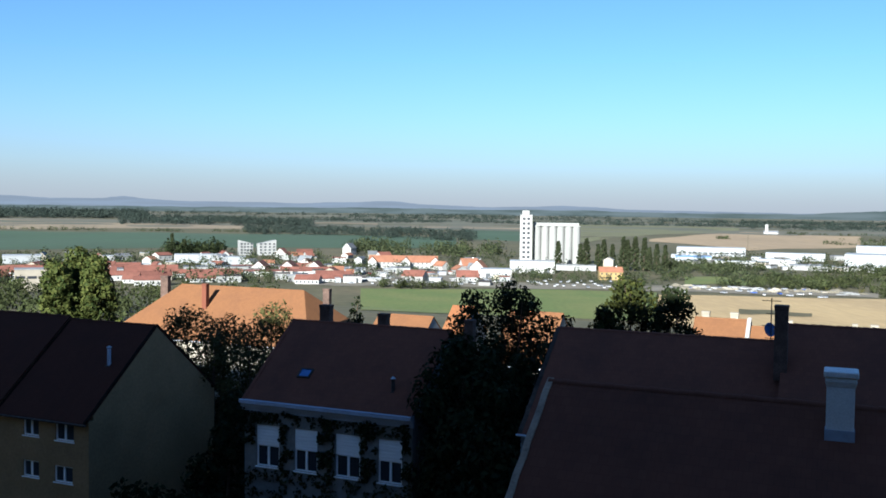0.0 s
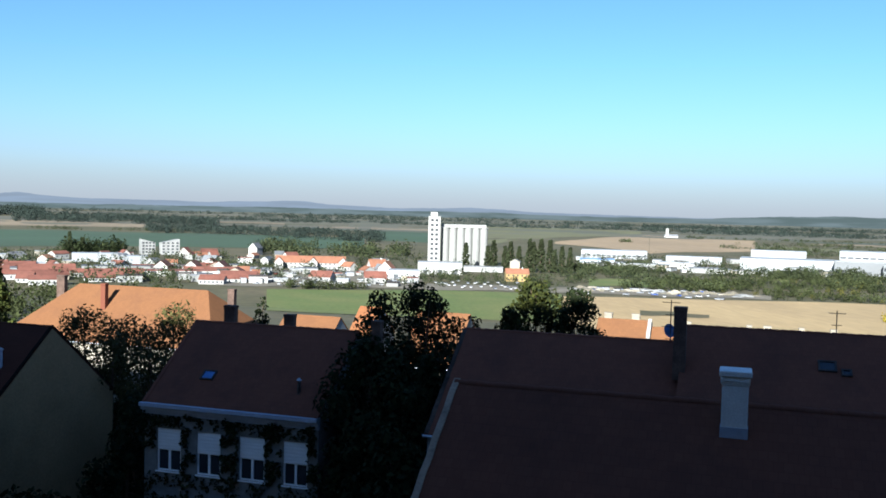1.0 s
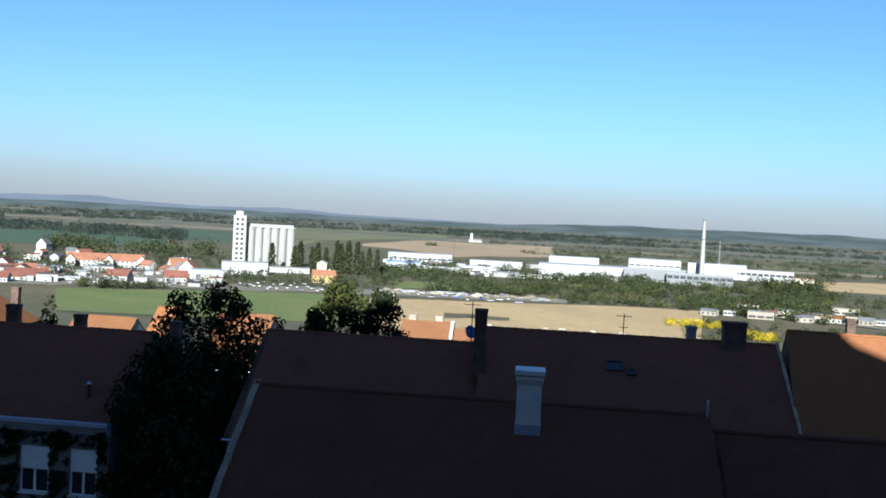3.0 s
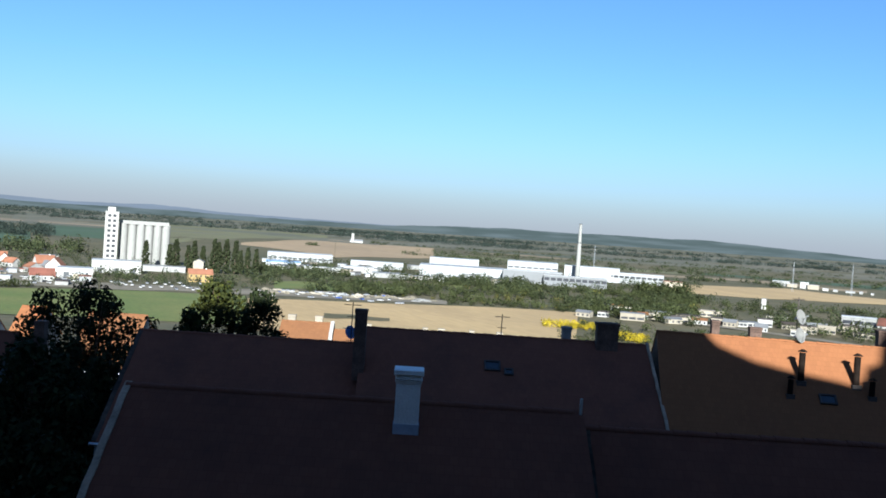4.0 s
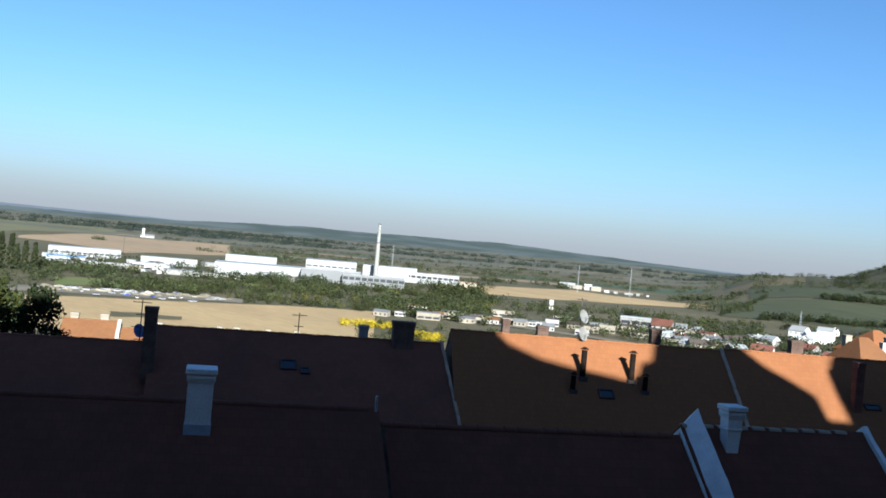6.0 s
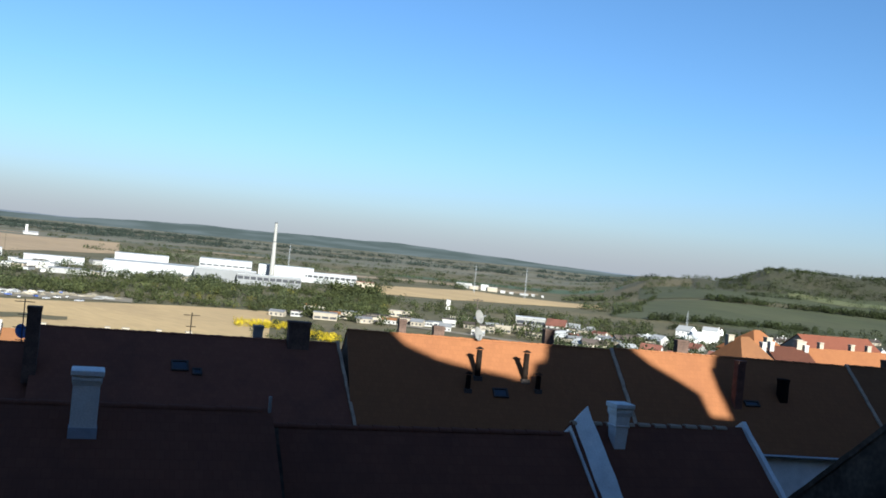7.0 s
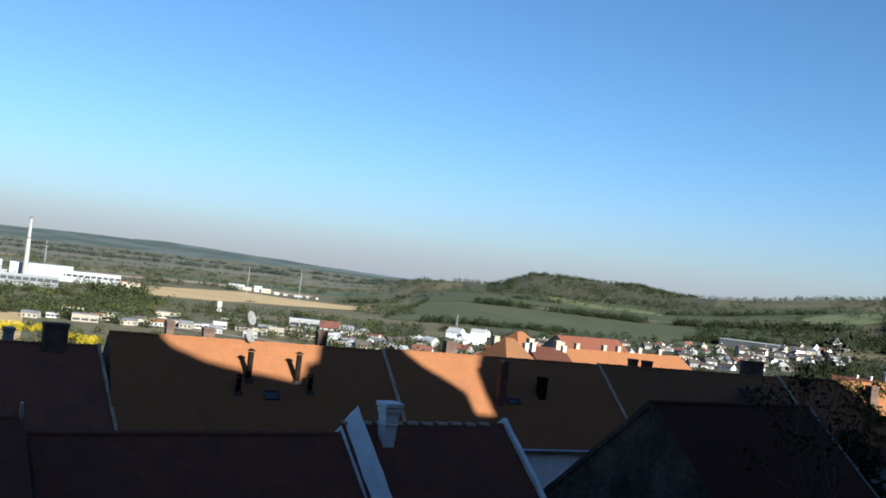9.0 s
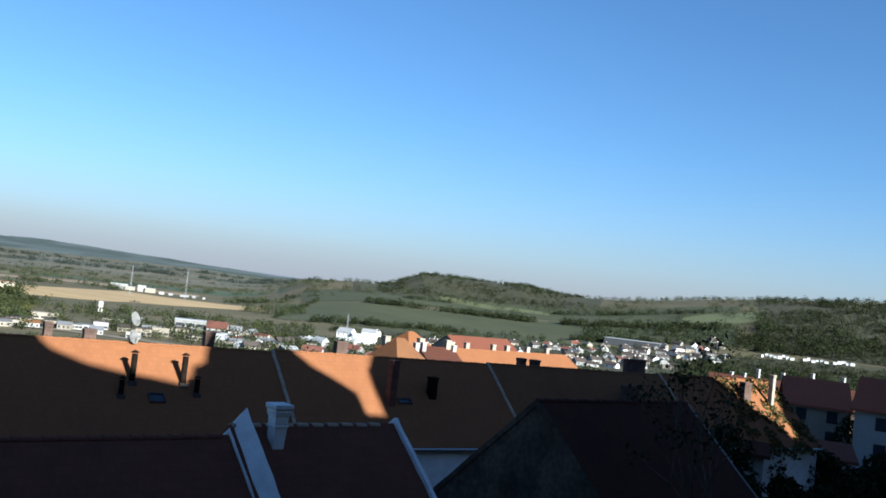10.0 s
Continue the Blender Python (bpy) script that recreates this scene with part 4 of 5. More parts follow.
def silo():
    s = thing("grain_silo", at_far(6.9, 860), "pale concrete grain silo with round cells", "silo")
    n, r = 6, 3.55
    for i in range(n):
        x = -17.6 + 7.05 * i
        for y in (0, 7.1):
            bm = shape()
            tube(bm, (x, y, -1), (x, y, 36.5), r, r, 20)
            part("silo_cell", bm, CONCRETE, s, smooth=False)
    box(bm := shape(), -21.4, 21.4, -3.7, 10.8, 36.5, 37.2)
    part("roof_slab", bm, CONCRETE, s)
    box(bm := shape(), -21.0, 20.0, 0.0, 7.5, 37.2, 39.6)
    part("conveyor_gallery", bm, CONCRETE, s)
    t = thing("silo_tower", at_far(5.05, 852), "tall white silo tower with rows of windows", "tower")
    box(bm := shape(), -5.4, 5.4, -5, 5, -1, 46.0)
    part("wall", bm, WHITE_WALL, t)
    box(bm := shape(), -5.7, 5.7, -5.3, 5.3, 46.0, 46.8)
    part("roof", bm, CONCRETE, t)
    box(bm := shape(), -3.4, 2.6, -3, 3, 46.8, 50.4)
    part("lift_house", bm, WHITE_WALL, t)
    for k in range(10):
        for x in (-1.9, 2.2):
            box(bm := shape(), x - 1.25, x + 1.25, -5.12, -5.0, 3.3 + 4.3 * k, 5.5 + 4.3 * k)
            part("window", bm, FAR_GLASS, t)
    for x in (-4.2, -1.0, 3.8):
        tube(bm := shape(), (x, 0, 46.8), (x, 0, 51.5), 0.12, 0.08, 5)
        part("antenna", bm, IRON, t)


silo()
hall("white low storehouse before the silo", 4.1, 6.8, 755, 9.4, 22, WHITE_WALL, HALL_WALL, doors=3)
hall("white low hall beside the road", 2.3, 4.2, 690, 6.5, 18, WHITE_WALL, HALL_WALL, doors=2)
hall("white low hall with a grey roof", 6.9, 9.3, 800, 4.5, 14, GREY_WALL, FAR_GREY)
gable_house("yellow house with a red tiled roof", 10.15, 705, 17, 10, 6.2, 3.2, 8, YELLOW_WALL, FAR_ORANGE, windows=5, rows=2, chim=1)
gable_house("narrow cream house gable behind the yellow house", 10.05, 760, 5, 8, 12, 2.0, 80, CREAM_WALL, FAR_GREY)
# apartment blocks
for a0, a1, h, tilt in ((-12.3, -11.52, 14.2, 1.6), (-11.2, -10.15, 14.2, -2.0)):
    w = 1000 * radians(a1 - a0)
    t = thing("apartment_block", at_far((a0 + a1) / 2, 1000, 12), "white apartment block with a sloping roof edge", "apartment block", "apartment blocks")
    bm = shape()
    vs = [bm.verts.new(c) for c in ((-w / 2, -6, -1), (w / 2, -6, -1), (w / 2, -6, h - tilt), (-w / 2, -6, h + tilt), (-w / 2, 6, -1), (w / 2, 6, -1), (w / 2, 6, h - tilt), (-w / 2, 6, h + tilt))]
    for f in ((0, 1, 2, 3), (5, 4, 7, 6), (1, 5, 6, 2), (4, 0, 3, 7), (3, 2, 6, 7), (0, 4, 5, 1)):
        bm.faces.new([vs[i] for i in f])
    part("wall", bm, GREY_WALL, t)
    for k in range(4):
        for i in range(4):
            x = -w / 2 + w * (i + 0.5) / 4
            box(bm := shape(), x - 1.1, x + 1.1, -6.1, -6.0, 2 + 3.1 * k, 3.6 + 3.1 * k)
            part("window", bm, FAR_GLASS, t)
# shop row with three white gables
for i, az in enumerate((-11.0, -9.3, -7.7)):
    gable_house("white gable of a shop row with a red roof", az, 725, 18, 15, 3.4, 6.2, 90 - 12, WHITE_WALL, FAR_RED, end_windows=2, group="gabled shop row")
hall("long low shop hall with a red roof", -14.8, -7.0, 690, 4.0, 16, WHITE_WALL, FAR_RED, doors=6)
hall("long low hall with a dark roof", -15.5, -9.0, 735, 4.4, 10, GREY_WALL, HALL_GREY)
hall("white hall with a pale roof", -16.0, -13.3, 860, 7.0, 20, HALL_WALL, HALL_WALL)
hall("white hall with a pale roof", -13.5, -11.9, 830, 6.5, 20, HALL_WALL, HALL_WALL)
gable_house("long low house with a red tiled roof", -17.3, 700, 36, 12, 4.0, 4.0, 4, CREAM_WALL, FAR_RED, windows=8)
gable_house("long low house with a red tiled roof", -24.0, 690, 44, 12, 5.2, 3.5, -4, WHITE_WALL, FAR_RED, windows=8, rows=2)
hall("pale round-roofed hall among the houses", -25.2, -23.2, 860, 6.5, 25, HALL_WALL, HALL_WALL)
hall("greenish white panel building", -24.6, -22.8, 560, 12.0, 12, CREAM_WALL, FAR_GREY, band=(7, 1.5))
hall("small yellow building among the trees", -22.6, -21.0, 430, 9.5, 10, YELLOW_WALL, FAR_GREY)
gable_house("white house with a red roof", -9.75, 930, 11, 10, 6, 4.5, 70, WHITE_WALL, FAR_RED, windows=3, rows=2)
gable_house("house with a red roof", -8.4, 930, 15, 10, 5.5, 4.0, 5, CREAM_WALL, FAR_RED, windows=4, rows=2)
gable_house("white house with a steep grey roof", -5.7, 1010, 12, 10, 8, 5, 60, WHITE_WALL, FAR_GREY, windows=3, rows=2)
# long terrace with white cross gables
gable_house("long terrace with an orange roof and white dormers", -2.4, 802, 58, 12, 5.5, 5.0, -2, WHITE_WALL, FAR_ORANGE, windows=16, rows=2, group="long terrace")
for az in (-4.3, -2.25, -0.45):
    gable_house("white cross gable with an orange roof", az, 795, 13, 7, 6.2, 3.6, 88, WHITE_WALL, FAR_ORANGE, end_windows=2, group="long terrace")
gable_house("white house with a steep orange roof", 1.6, 770, 14, 10, 5, 5.5, 20, WHITE_WALL, FAR_ORANGE, windows=3, chim=1)
gable_house("white house with a steep orange roof", 2.2, 745, 12, 11, 5, 5.5, 75, WHITE_WALL, FAR_ORANGE, windows=3)
gable_house("low white house with a red roof", 1.5, 655, 15, 10, 4, 4, 5, WHITE_WALL, FAR_RED, windows=4)
gable_house("low white house with a red roof", -1.7, 655, 16, 9, 4, 3.6, -25, WHITE_WALL, FAR_RED, windows=4)
hall("orange box of a small kiosk hall", -5.9, -5.4, 700, 4.5, 6, FAR_ORANGE, FAR_ORANGE)
# industry
hall("long white factory hall", 14.0, 17.9, 1150, 9.5, 40, HALL_WALL, HALL_WALL, band=(3, 1.6))
hall("low hall with a blue roof", 13.9, 16.0, 1010, 4.0, 40, HALL_WALL, FAR_BLUE)
hall("low white greenhouse hall", 16.2, 19.3, 930, 4.6, 16, WHITE_WALL, HALL_WALL)
hall("low white hall among trees", 18.6, 20.4, 960, 6.2, 20, WHITE_WALL, HALL_WALL)
hall("low grey hall with a pale roof", 20.3, 22.5, 900, 4.4, 20, GREY_WALL, FAR_GREY)
hall("low white hall among bushes", 19.0, 22.2, 1090, 8.0, 20, HALL_WALL, HALL_WALL)
hall("long white factory hall", 23.2, 28.4, 1000, 11.8, 50, HALL_WALL, HALL_WALL)
hall("white factory hall with a raised roof", 23.8, 26.8, 1090, 17.0, 30, HALL_WALL, HALL_WALL)
hall("tall white factory block over a grey base", 28.55, 31.6, 1010, 21.5, 45, HALL_WALL, HALL_WALL, band=(15, 1.5))
hall("grey factory base with a loading bay", 28.3, 31.9, 980, 13.0, 20, HALL_MID, HALL_WALL, doors=3)
hall("grey office wing with a dark window strip", 30.8, 34.6, 968, 10.5, 14, HALL_MID, HALL_WALL, band=(5.6, 3.0))
for az, d, hm in ((33.75, 1230, 42), (45.1, 1300, 38), (48.2, 1300, 40), (57.9, 900, 18)):
    t = thing("lattice_mast", at_far(az, d), "slim grey lattice mast on the plain", "mast", "masts")
    for sx, sy in ((-1, -1), (1, -1), (1, 1), (-1, 1)):
        tube(bm := shape(), (sx * 0.9, sy * 0.9, -1), (sx * 0.25, sy * 0.25, hm), 0.16, 0.12, 5)
        part("leg", bm, METAL, t)
    for k in range(8):
        zz = hm * (k + 0.5) / 8
        q = 0.9 - 0.65 * zz / hm
        tube(bm := shape(), (-q, -q, zz), (q, -q, zz + hm / 8), 0.09, 0.09, 4)
        part("brace", bm, METAL, t)
hall("white factory hall behind the chimney stack", 32.0, 35.3, 1130, 16.5, 30, HALL_WALL, HALL_WALL)
hall("white office building with window strips", 34.6, 37.9, 1130, 12.0, 20, HALL_WALL, HALL_WALL, band=(6.5, 2.6))
hall("low reddish shed beside the factory", 37.9, 39.0, 1120, 7.0, 15, CREAM_WALL, FAR_RED)


def stack():
    s = thing("chimney_stack", at_far(32.8, 1110), "tall slender pale factory chimney stack", "chimney stack")
    bm = shape()
    tube(bm, (0, 0, -1), (0, 0, 45), 3.1, 2.2, 16)
    part("lower_shaft", bm, CONCRETE, s)
    tube(bm := shape(), (0, 0, 45), (0, 0, 67), 2.0, 1.55, 16)
    part("upper_shaft", bm, CONCRETE, s)
    tube(bm := shape(), (0, 0, 44.6), (0, 0, 45.6), 2.7, 2.7, 16)
    part("gallery", bm, HALL_GREY, s)
    tube(bm := shape(), (0, 0, 66.5), (0, 0, 67.6), 1.75, 1.75, 16)
    part("rim", bm, HALL_GREY, s)


stack()
# sheds, yards and stores crowding round the factories
rs = random.Random(8)
for i in range(44):
    az, w = 13.8 + 0.36 * i + rs.uniform(-0.15, 0.15), rs.uniform(0.25, 0.8)
    hall("low pale shed beside the factories", az, az + w, rs.uniform(890, 990) if i % 4 else rs.uniform(1060, 1140), rs.uniform(2.4, 5.0), rs.uniform(8, 20),
         rs.choice((WHITE_WALL, HALL_WALL, GREY_WALL, CREAM_WALL)), rs.choice((HALL_WALL, FAR_GREY, FAR_GREY, FAR_DARK)), turn=rs.uniform(-25, 25), group="factory sheds", name="shed")
# small white houses and sheds along the road
rng = random.Random(4)
for i in range(42):
    az = 33.5 + i * 0.55 + rng.uniform(-0.2, 0.2)
    d = rng.uniform(600, 710)
    if i % 3 == 0:
        gable_house("low light house beside the road", az, d, rng.uniform(7, 13), 7, 3.2, rng.uniform(0.8, 2.4), rng.uniform(-20, 20),
                    rng.choice((WHITE_WALL, CREAM_WALL, CREAM_WALL)), rng.choice((FAR_DARK, TILE_DULL, FAR_GREY)), windows=3, group="roadside houses")
    else:
        w = rng.uniform(0.3, 0.75)
        hall("flat-roofed cream house beside the road", az - w, az + w, d, rng.uniform(3.0, 5.0), 8, rng.choice((WHITE_WALL, CREAM_WALL, CREAM_WALL)), rng.choice((CREAM_WALL, FAR_GREY, FAR_DARK)), band=(1.1, 1.3), group="roadside houses", name="house")
hall("white two-storey house with a pale flat roof", 47.8, 49.6, 700, 9.0, 12, GREY_WALL, HALL_WALL, band=(4.6, 2.2), name="house")
gable_house("white house with a red roof", 50.3, 700, 14, 11, 5.5, 4.5, -10, WHITE_WALL, FAR_RED, windows=3, rows=2)
gable_house("long low house with a grey roof", 53.4, 450, 22, 9, 4.2, 2.0, -10, WHITE_WALL, FAR_GREY, windows=6)
gable_house("low light house with a grey roof", 56.2, 380, 18, 10, 4.0, 4.0, -25, CREAM_WALL, FAR_GREY, windows=4)
for az, d, w, dep, hw, rise, turn in ((57.9, 790, 13, 10, 7.5, 3.5, -30), (58.7, 775, 15, 11, 5.0, 3.2, 25), (59.3, 800, 12, 10, 9.0, 2.6, -10), (58.3, 760, 9, 8, 3.5, 2.6, 70)):
    gable_house("white wing of a large modern house", az, d, w, dep, hw, rise, turn, STUCCO, HALL_WALL, windows=3, rows=2, group="large modern house")
gable_house("long white farm on the far plain", 19.25, 2480, 34, 12, 5, 4, 3, WHITE_WALL, FAR_GREY)
hall("white tower on the far plain", 18.95, 19.1, 2460, 24, 6, WHITE_WALL, HALL_WALL, name="tower")
# white substation and yard by the stubble field
for k, (a0, a1, h) in enumerate(((44.0, 44.95, 7.5), (44.8, 45.35, 5.0), (45.5, 45.95, 9.0), (45.9, 46.5, 6.5), (46.7, 47.0, 3.2), (47.25, 47.5, 2.6), (47.9, 48.4, 2.4), (48.6, 48.8, 3.2), (49.2, 49.35, 2.4))):
    hall("white shed at the edge of the stubble field", a0, a1, 1462 - 5 * k, h, 10, rng.choice((WHITE_WALL, GREY_WALL, CREAM_WALL)), HALL_WALL, group="white sheds", name="shed")
# right-hand town at the foot of the slope
for i in range(112):
    az = rng.uniform(59.5, 80) if i < 60 else min(80.5, rng.gauss(73, 3.8))
    d = rng.uniform(770 + 24 * (az - 71), 1040 + 15 * (az - 71)) if az > 66 else rng.uniform(640, 900)
    gable_house("white house at the foot of the slope", az, d, rng.uniform(7, 13), rng.uniform(6, 9), rng.uniform(2.6, 4.4), rng.uniform(1.6, 3.0),
                rng.uniform(-80, 80), rng.choice((WHITE_WALL, GREY_WALL, STUCCO, CREAM_WALL)), rng.choice((FAR_RED, FAR_DARK, FAR_DARK, FAR_DARK, HALL_GREY, FAR_DARK)), windows=2, group="slope town houses", chim=1)
for i in range(22):
    if i in (8, 9, 16):
        continue
    az = 82.4 + 0.225 * i
    hall("small white terrace house at the foot of the wood", az, az + rng.uniform(0.13, 0.24), 1095 + rng.uniform(-8, 8), rng.uniform(1.8, 2.9), 8, STUCCO, HALL_WALL, group="white terrace houses", name="terrace_house")
hall("small white chapel pillar among bushes", 43.5, 43.75, 850, 9.0, 4, WHITE_WALL, FAR_GREY, name="chapel")
hall("long grey barn on the slope", 73.5, 76.8, 1085, 6.5, 24, HALL_GREY, HALL_WALL, turn=-12, name="barn")
# low houses and gardens between the road and the white house
rt = random.Random(21)
for i in range(34):
    az = 50.5 + 0.30 * i + rt.uniform(-0.2, 0.2)
    gable_house("low house with a dull roof among the gardens", az, rt.uniform(430, 720), rt.uniform(9, 17), rt.uniform(7, 10), rt.uniform(2.8, 4.5), rt.uniform(1.5, 3.5), rt.uniform(-60, 60),
                rt.choice((WHITE_WALL, CREAM_WALL, GREY_WALL, WHITE_WALL)), rt.choice((FAR_GREY, FAR_DARK, FAR_GREY, FAR_RED, HALL_WALL)), windows=3, group="garden houses", chim=i % 2)
# sunlit roofs behind the terraced row
row_house("hipped house with a sunlit orange roof", 68.6, 73.6, 90, -6.15, 3.4, 0.85, WHITE_WALL, TILE_DULL, 6, hip=1.9)
row_house("long house with a sunlit orange roof and white chimneys", 91.0, 117.0, 104, -8.0, 6.0, 0.62, WHITE_WALL, TILE_ORANGE, 6, verge=[(-1, WHITE_WALL, 0.4, 0.2)])
row_house("house with a dark red roof behind the long roof", 98.5, 112.0, 113, -6.7, 6.0, 0.6, CREAM_WALL, TILE_RED, 6)
row_house("small hipped house with an orange roof and white chimneys", 76.4, 81.8, 98, -5.75, 3.6, 0.7, WHITE_WALL, TILE_ORANGE, 6, hip=2.2)
for u, v, z1 in ((74.2, 90.6, -6.7), (76.0, 91.4, -6.65), (81.3, 91.6, -6.8), (84.6, 97, -7.0)):
    chimney("tall white chimney in the sun", u, v, -10.5, z1, 0.6, 0.6, WHITE_WALL, cap=0.04)
row_house("house with a red tiled roof", 75.6, 81.5, 92, -7.1, 6.0, 0.7, CREAM_WALL, TILE_DARK, 6)
# houses at the end of the street, in shade
for az, d, w, dep, hw, rise, turn, z, lab, wall, roof in ((85.6, 116, 6.4, 8, 4.4, 2.4, 6, 37.8, "pale house with a worn red roof", CREAM_WALL, TILE_SUNNED),
                                                          (90.8, 106, 10, 8, 5.2, 2.7, -6, 38.0, "white house with a red roof and small windows", WHITE_WALL, TILE_SUNNED),
                                                          (86.1, 88, 4.6, 7, 5.0, 0.9, 8, 34.8, "white house with a sagging brown roof", STUCCO, TILE_BROWN),
                                                          (82.6, 73, 1.7, 4, 6.0, 0.5, 4, 34.9, "narrow white house end beside the ivy", WHITE_WALL, TILE_DARK)):
    gable_house(lab, az, d, w, dep, hw, rise, turn, wall, roof, windows=2 if w > 3 else 0, rows=2, group="old town houses", z=z)
# houses added under the white chimneys, roof colour darkened to pass for shade
for az in (81.4, 84.0, 86.6, 89.0):
    gable_house("added house behind the street, roof darkened for shade", az, 168, 9, 8, 4.5, 2.6, 4, STAINED_WALL, TILE_DARK, windows=0, group="old town houses", z=34.2)

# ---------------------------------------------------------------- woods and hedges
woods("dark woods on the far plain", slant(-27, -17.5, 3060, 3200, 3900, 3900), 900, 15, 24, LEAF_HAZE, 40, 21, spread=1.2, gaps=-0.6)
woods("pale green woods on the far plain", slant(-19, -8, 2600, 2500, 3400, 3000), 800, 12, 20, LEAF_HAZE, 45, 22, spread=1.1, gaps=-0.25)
woods("hedge along the field edge", slant(-27, -8, 1985, 1910, 2040, 1960), 260, 4, 8, LEAF_FAR, 40, 23)
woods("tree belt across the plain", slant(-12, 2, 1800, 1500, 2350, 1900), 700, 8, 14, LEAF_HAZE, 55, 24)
woods("dark tree belt behind the shops", slant(-6, 3.5, 1000, 960, 1250, 1200), 180, 9, 15, LEAF_FAR, 60, 25)
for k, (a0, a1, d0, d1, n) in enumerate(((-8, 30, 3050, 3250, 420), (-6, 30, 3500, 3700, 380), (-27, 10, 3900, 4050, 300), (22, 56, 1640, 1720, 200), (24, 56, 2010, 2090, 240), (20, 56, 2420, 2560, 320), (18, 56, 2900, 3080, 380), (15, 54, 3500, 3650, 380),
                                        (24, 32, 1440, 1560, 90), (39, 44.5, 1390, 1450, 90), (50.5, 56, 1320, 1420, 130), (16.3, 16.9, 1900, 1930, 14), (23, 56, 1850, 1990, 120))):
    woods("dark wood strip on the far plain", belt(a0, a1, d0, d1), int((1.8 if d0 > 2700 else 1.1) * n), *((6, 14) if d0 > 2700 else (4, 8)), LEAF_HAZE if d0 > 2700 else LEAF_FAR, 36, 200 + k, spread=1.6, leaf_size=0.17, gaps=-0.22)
woods("low bushes behind the parked cars", slant(3.5, 14, 660, 660, 730, 720), 130, 2, 5, LEAF_FAR, 60, 105)
woods("bushes among the shops", slant(-26, 6, 640, 620, 830, 800), 260, 2.5, 6, LEAF_FAR, 60, 28)
woods("hedge along the meadow", slant(-4, 1, 590, 590, 610, 605), 40, 4, 6, LEAF_MID, 70, 29)
woods("scrub belt below the factories", slant(13.5, 40, 672, 600, 900, 930), 1300, 2.2, 7.5, LEAF_MID, 70, 30, gaps=-0.04)
woods("dark green trees in the scrub belt", slant(14, 40, 680, 620, 900, 930), 800, 2.5, 8, LEAF_FAR, 70, 107, gaps=0.0)
woods("yellowing bushes in the scrub belt", slant(20, 40, 660, 620, 860, 900), 90, 2.2, 5.5, LEAF_AUTUMN, 70, 108)
woods("scrub belt beside the road", slant(32, 56, 620, 560, 900, 900), 900, 2.2, 7.5, LEAF_MID, 70, 31, gaps=-0.04)
woods("dark trees beside the road", slant(32, 56, 620, 560, 900, 900), 700, 2.5, 8, LEAF_FAR, 70, 109, gaps=0.0)
woods("bushes among the roadside houses", slant(32, 58, 430, 380, 560, 520), 300, 2, 5, LEAF_MID, 90, 32)
woods("dark trees in front of the factories", slant(13.5, 30, 850, 860, 985, 960), 420, 3.5, 9, LEAF_FAR, 80, 103, gaps=-0.08)
woods("low scrub along the stubble field", slant(20, 36, 606, 655, 690, 720), 260, 2.5, 6, LEAF_MID, 80, 104, gaps=-0.2)
woods("tall round trees beside the stubble", belt(36.6, 39.2, 880, 980), 22, 9, 15, LEAF_MID, 140, 99)
woods("bushes in yellow blossom", belt(31.0, 34.6, 518, 546), 70, 2, 3.6, LEAF_YELLOW, 80, 91)
woods("bushes in yellow blossom", belt(35.2, 37.3, 478, 508), 60, 2, 3.6, LEAF_YELLOW, 80, 92)
woods("trees on the vineyard hill", slant(55, 90, 1480, 1230, 1850, 1800), 1700, 3, 8, LEAF_FAR, 45, 33)
woods("scrub on the hilltop", slant(59.5, 72, 1500, 1480, 1800, 1800), 1500, 3, 7, LEAF_POPLAR, 45, 95, gaps=-0.15)
woods("clump of trees at the field edge", belt(-16.6, -13.3, 1000, 1060), 45, 8, 15, LEAF_POPLAR, 80, 96)
woods("tree band across the vineyard slope", slant(59, 84, 1285, 1240, 1310, 1270), 520, 5, 10, LEAF_POPLAR, 60, 34)
woods("hedge above the slope houses", slant(54, 81, 985, 1150, 1005, 1170), 420, 4, 8, LEAF_POPLAR, 60, 97)
woods("hedge between the vineyards", slant(54, 80, 1420, 1400, 1440, 1420), 300, 4, 8, LEAF_POPLAR, 60, 98)
woods("trees on the slope", slant(72, 92, 1110, 1120, 1250, 1290), 420, 5, 10, LEAF_POPLAR, 50, 35)
woods("dark wood on the slope", slant(82, 93, 1120, 1110, 1560, 1560), 1300, 5, 10, LEAF_POPLAR, 45, 38, gaps=-0.2)
woods("dark trees below the white terrace", slant(78, 93, 620, 500, 1010, 1040), 1600, 4, 8, LEAF_POPLAR, 50, 39, gaps=-0.4)
woods("dark bushes round the white terrace", slant(79, 93, 850, 850, 1078, 1078), 2000, 2.2, 4.2, LEAF_POPLAR, 40, 101, spread=1.4, gaps=-0.5)
woods("dark trees behind the white terrace", slant(81, 93, 1112, 1112, 1220, 1220), 500, 4, 8, LEAF_POPLAR, 45, 102, gaps=-0.4)
woods("trees at the end of the stubble field", belt(51.6, 55.2, 1060, 1250), 110, 4, 8, LEAF_FAR, 60, 110)
woods("hedge along the vineyard edge", slant(53.5, 56, 1000, 1330, 1030, 1350), 60, 3, 6, LEAF_POPLAR, 50, 40)
woods("dark garden trees along the road", slant(50, 61, 470, 420, 760, 740), 330, 3, 7, LEAF_FAR, 70, 106)
woods("trees among the slope houses", slant(58, 92, 400, 400, 760, 760), 200, 4, 7, LEAF_MID, 70, 36)
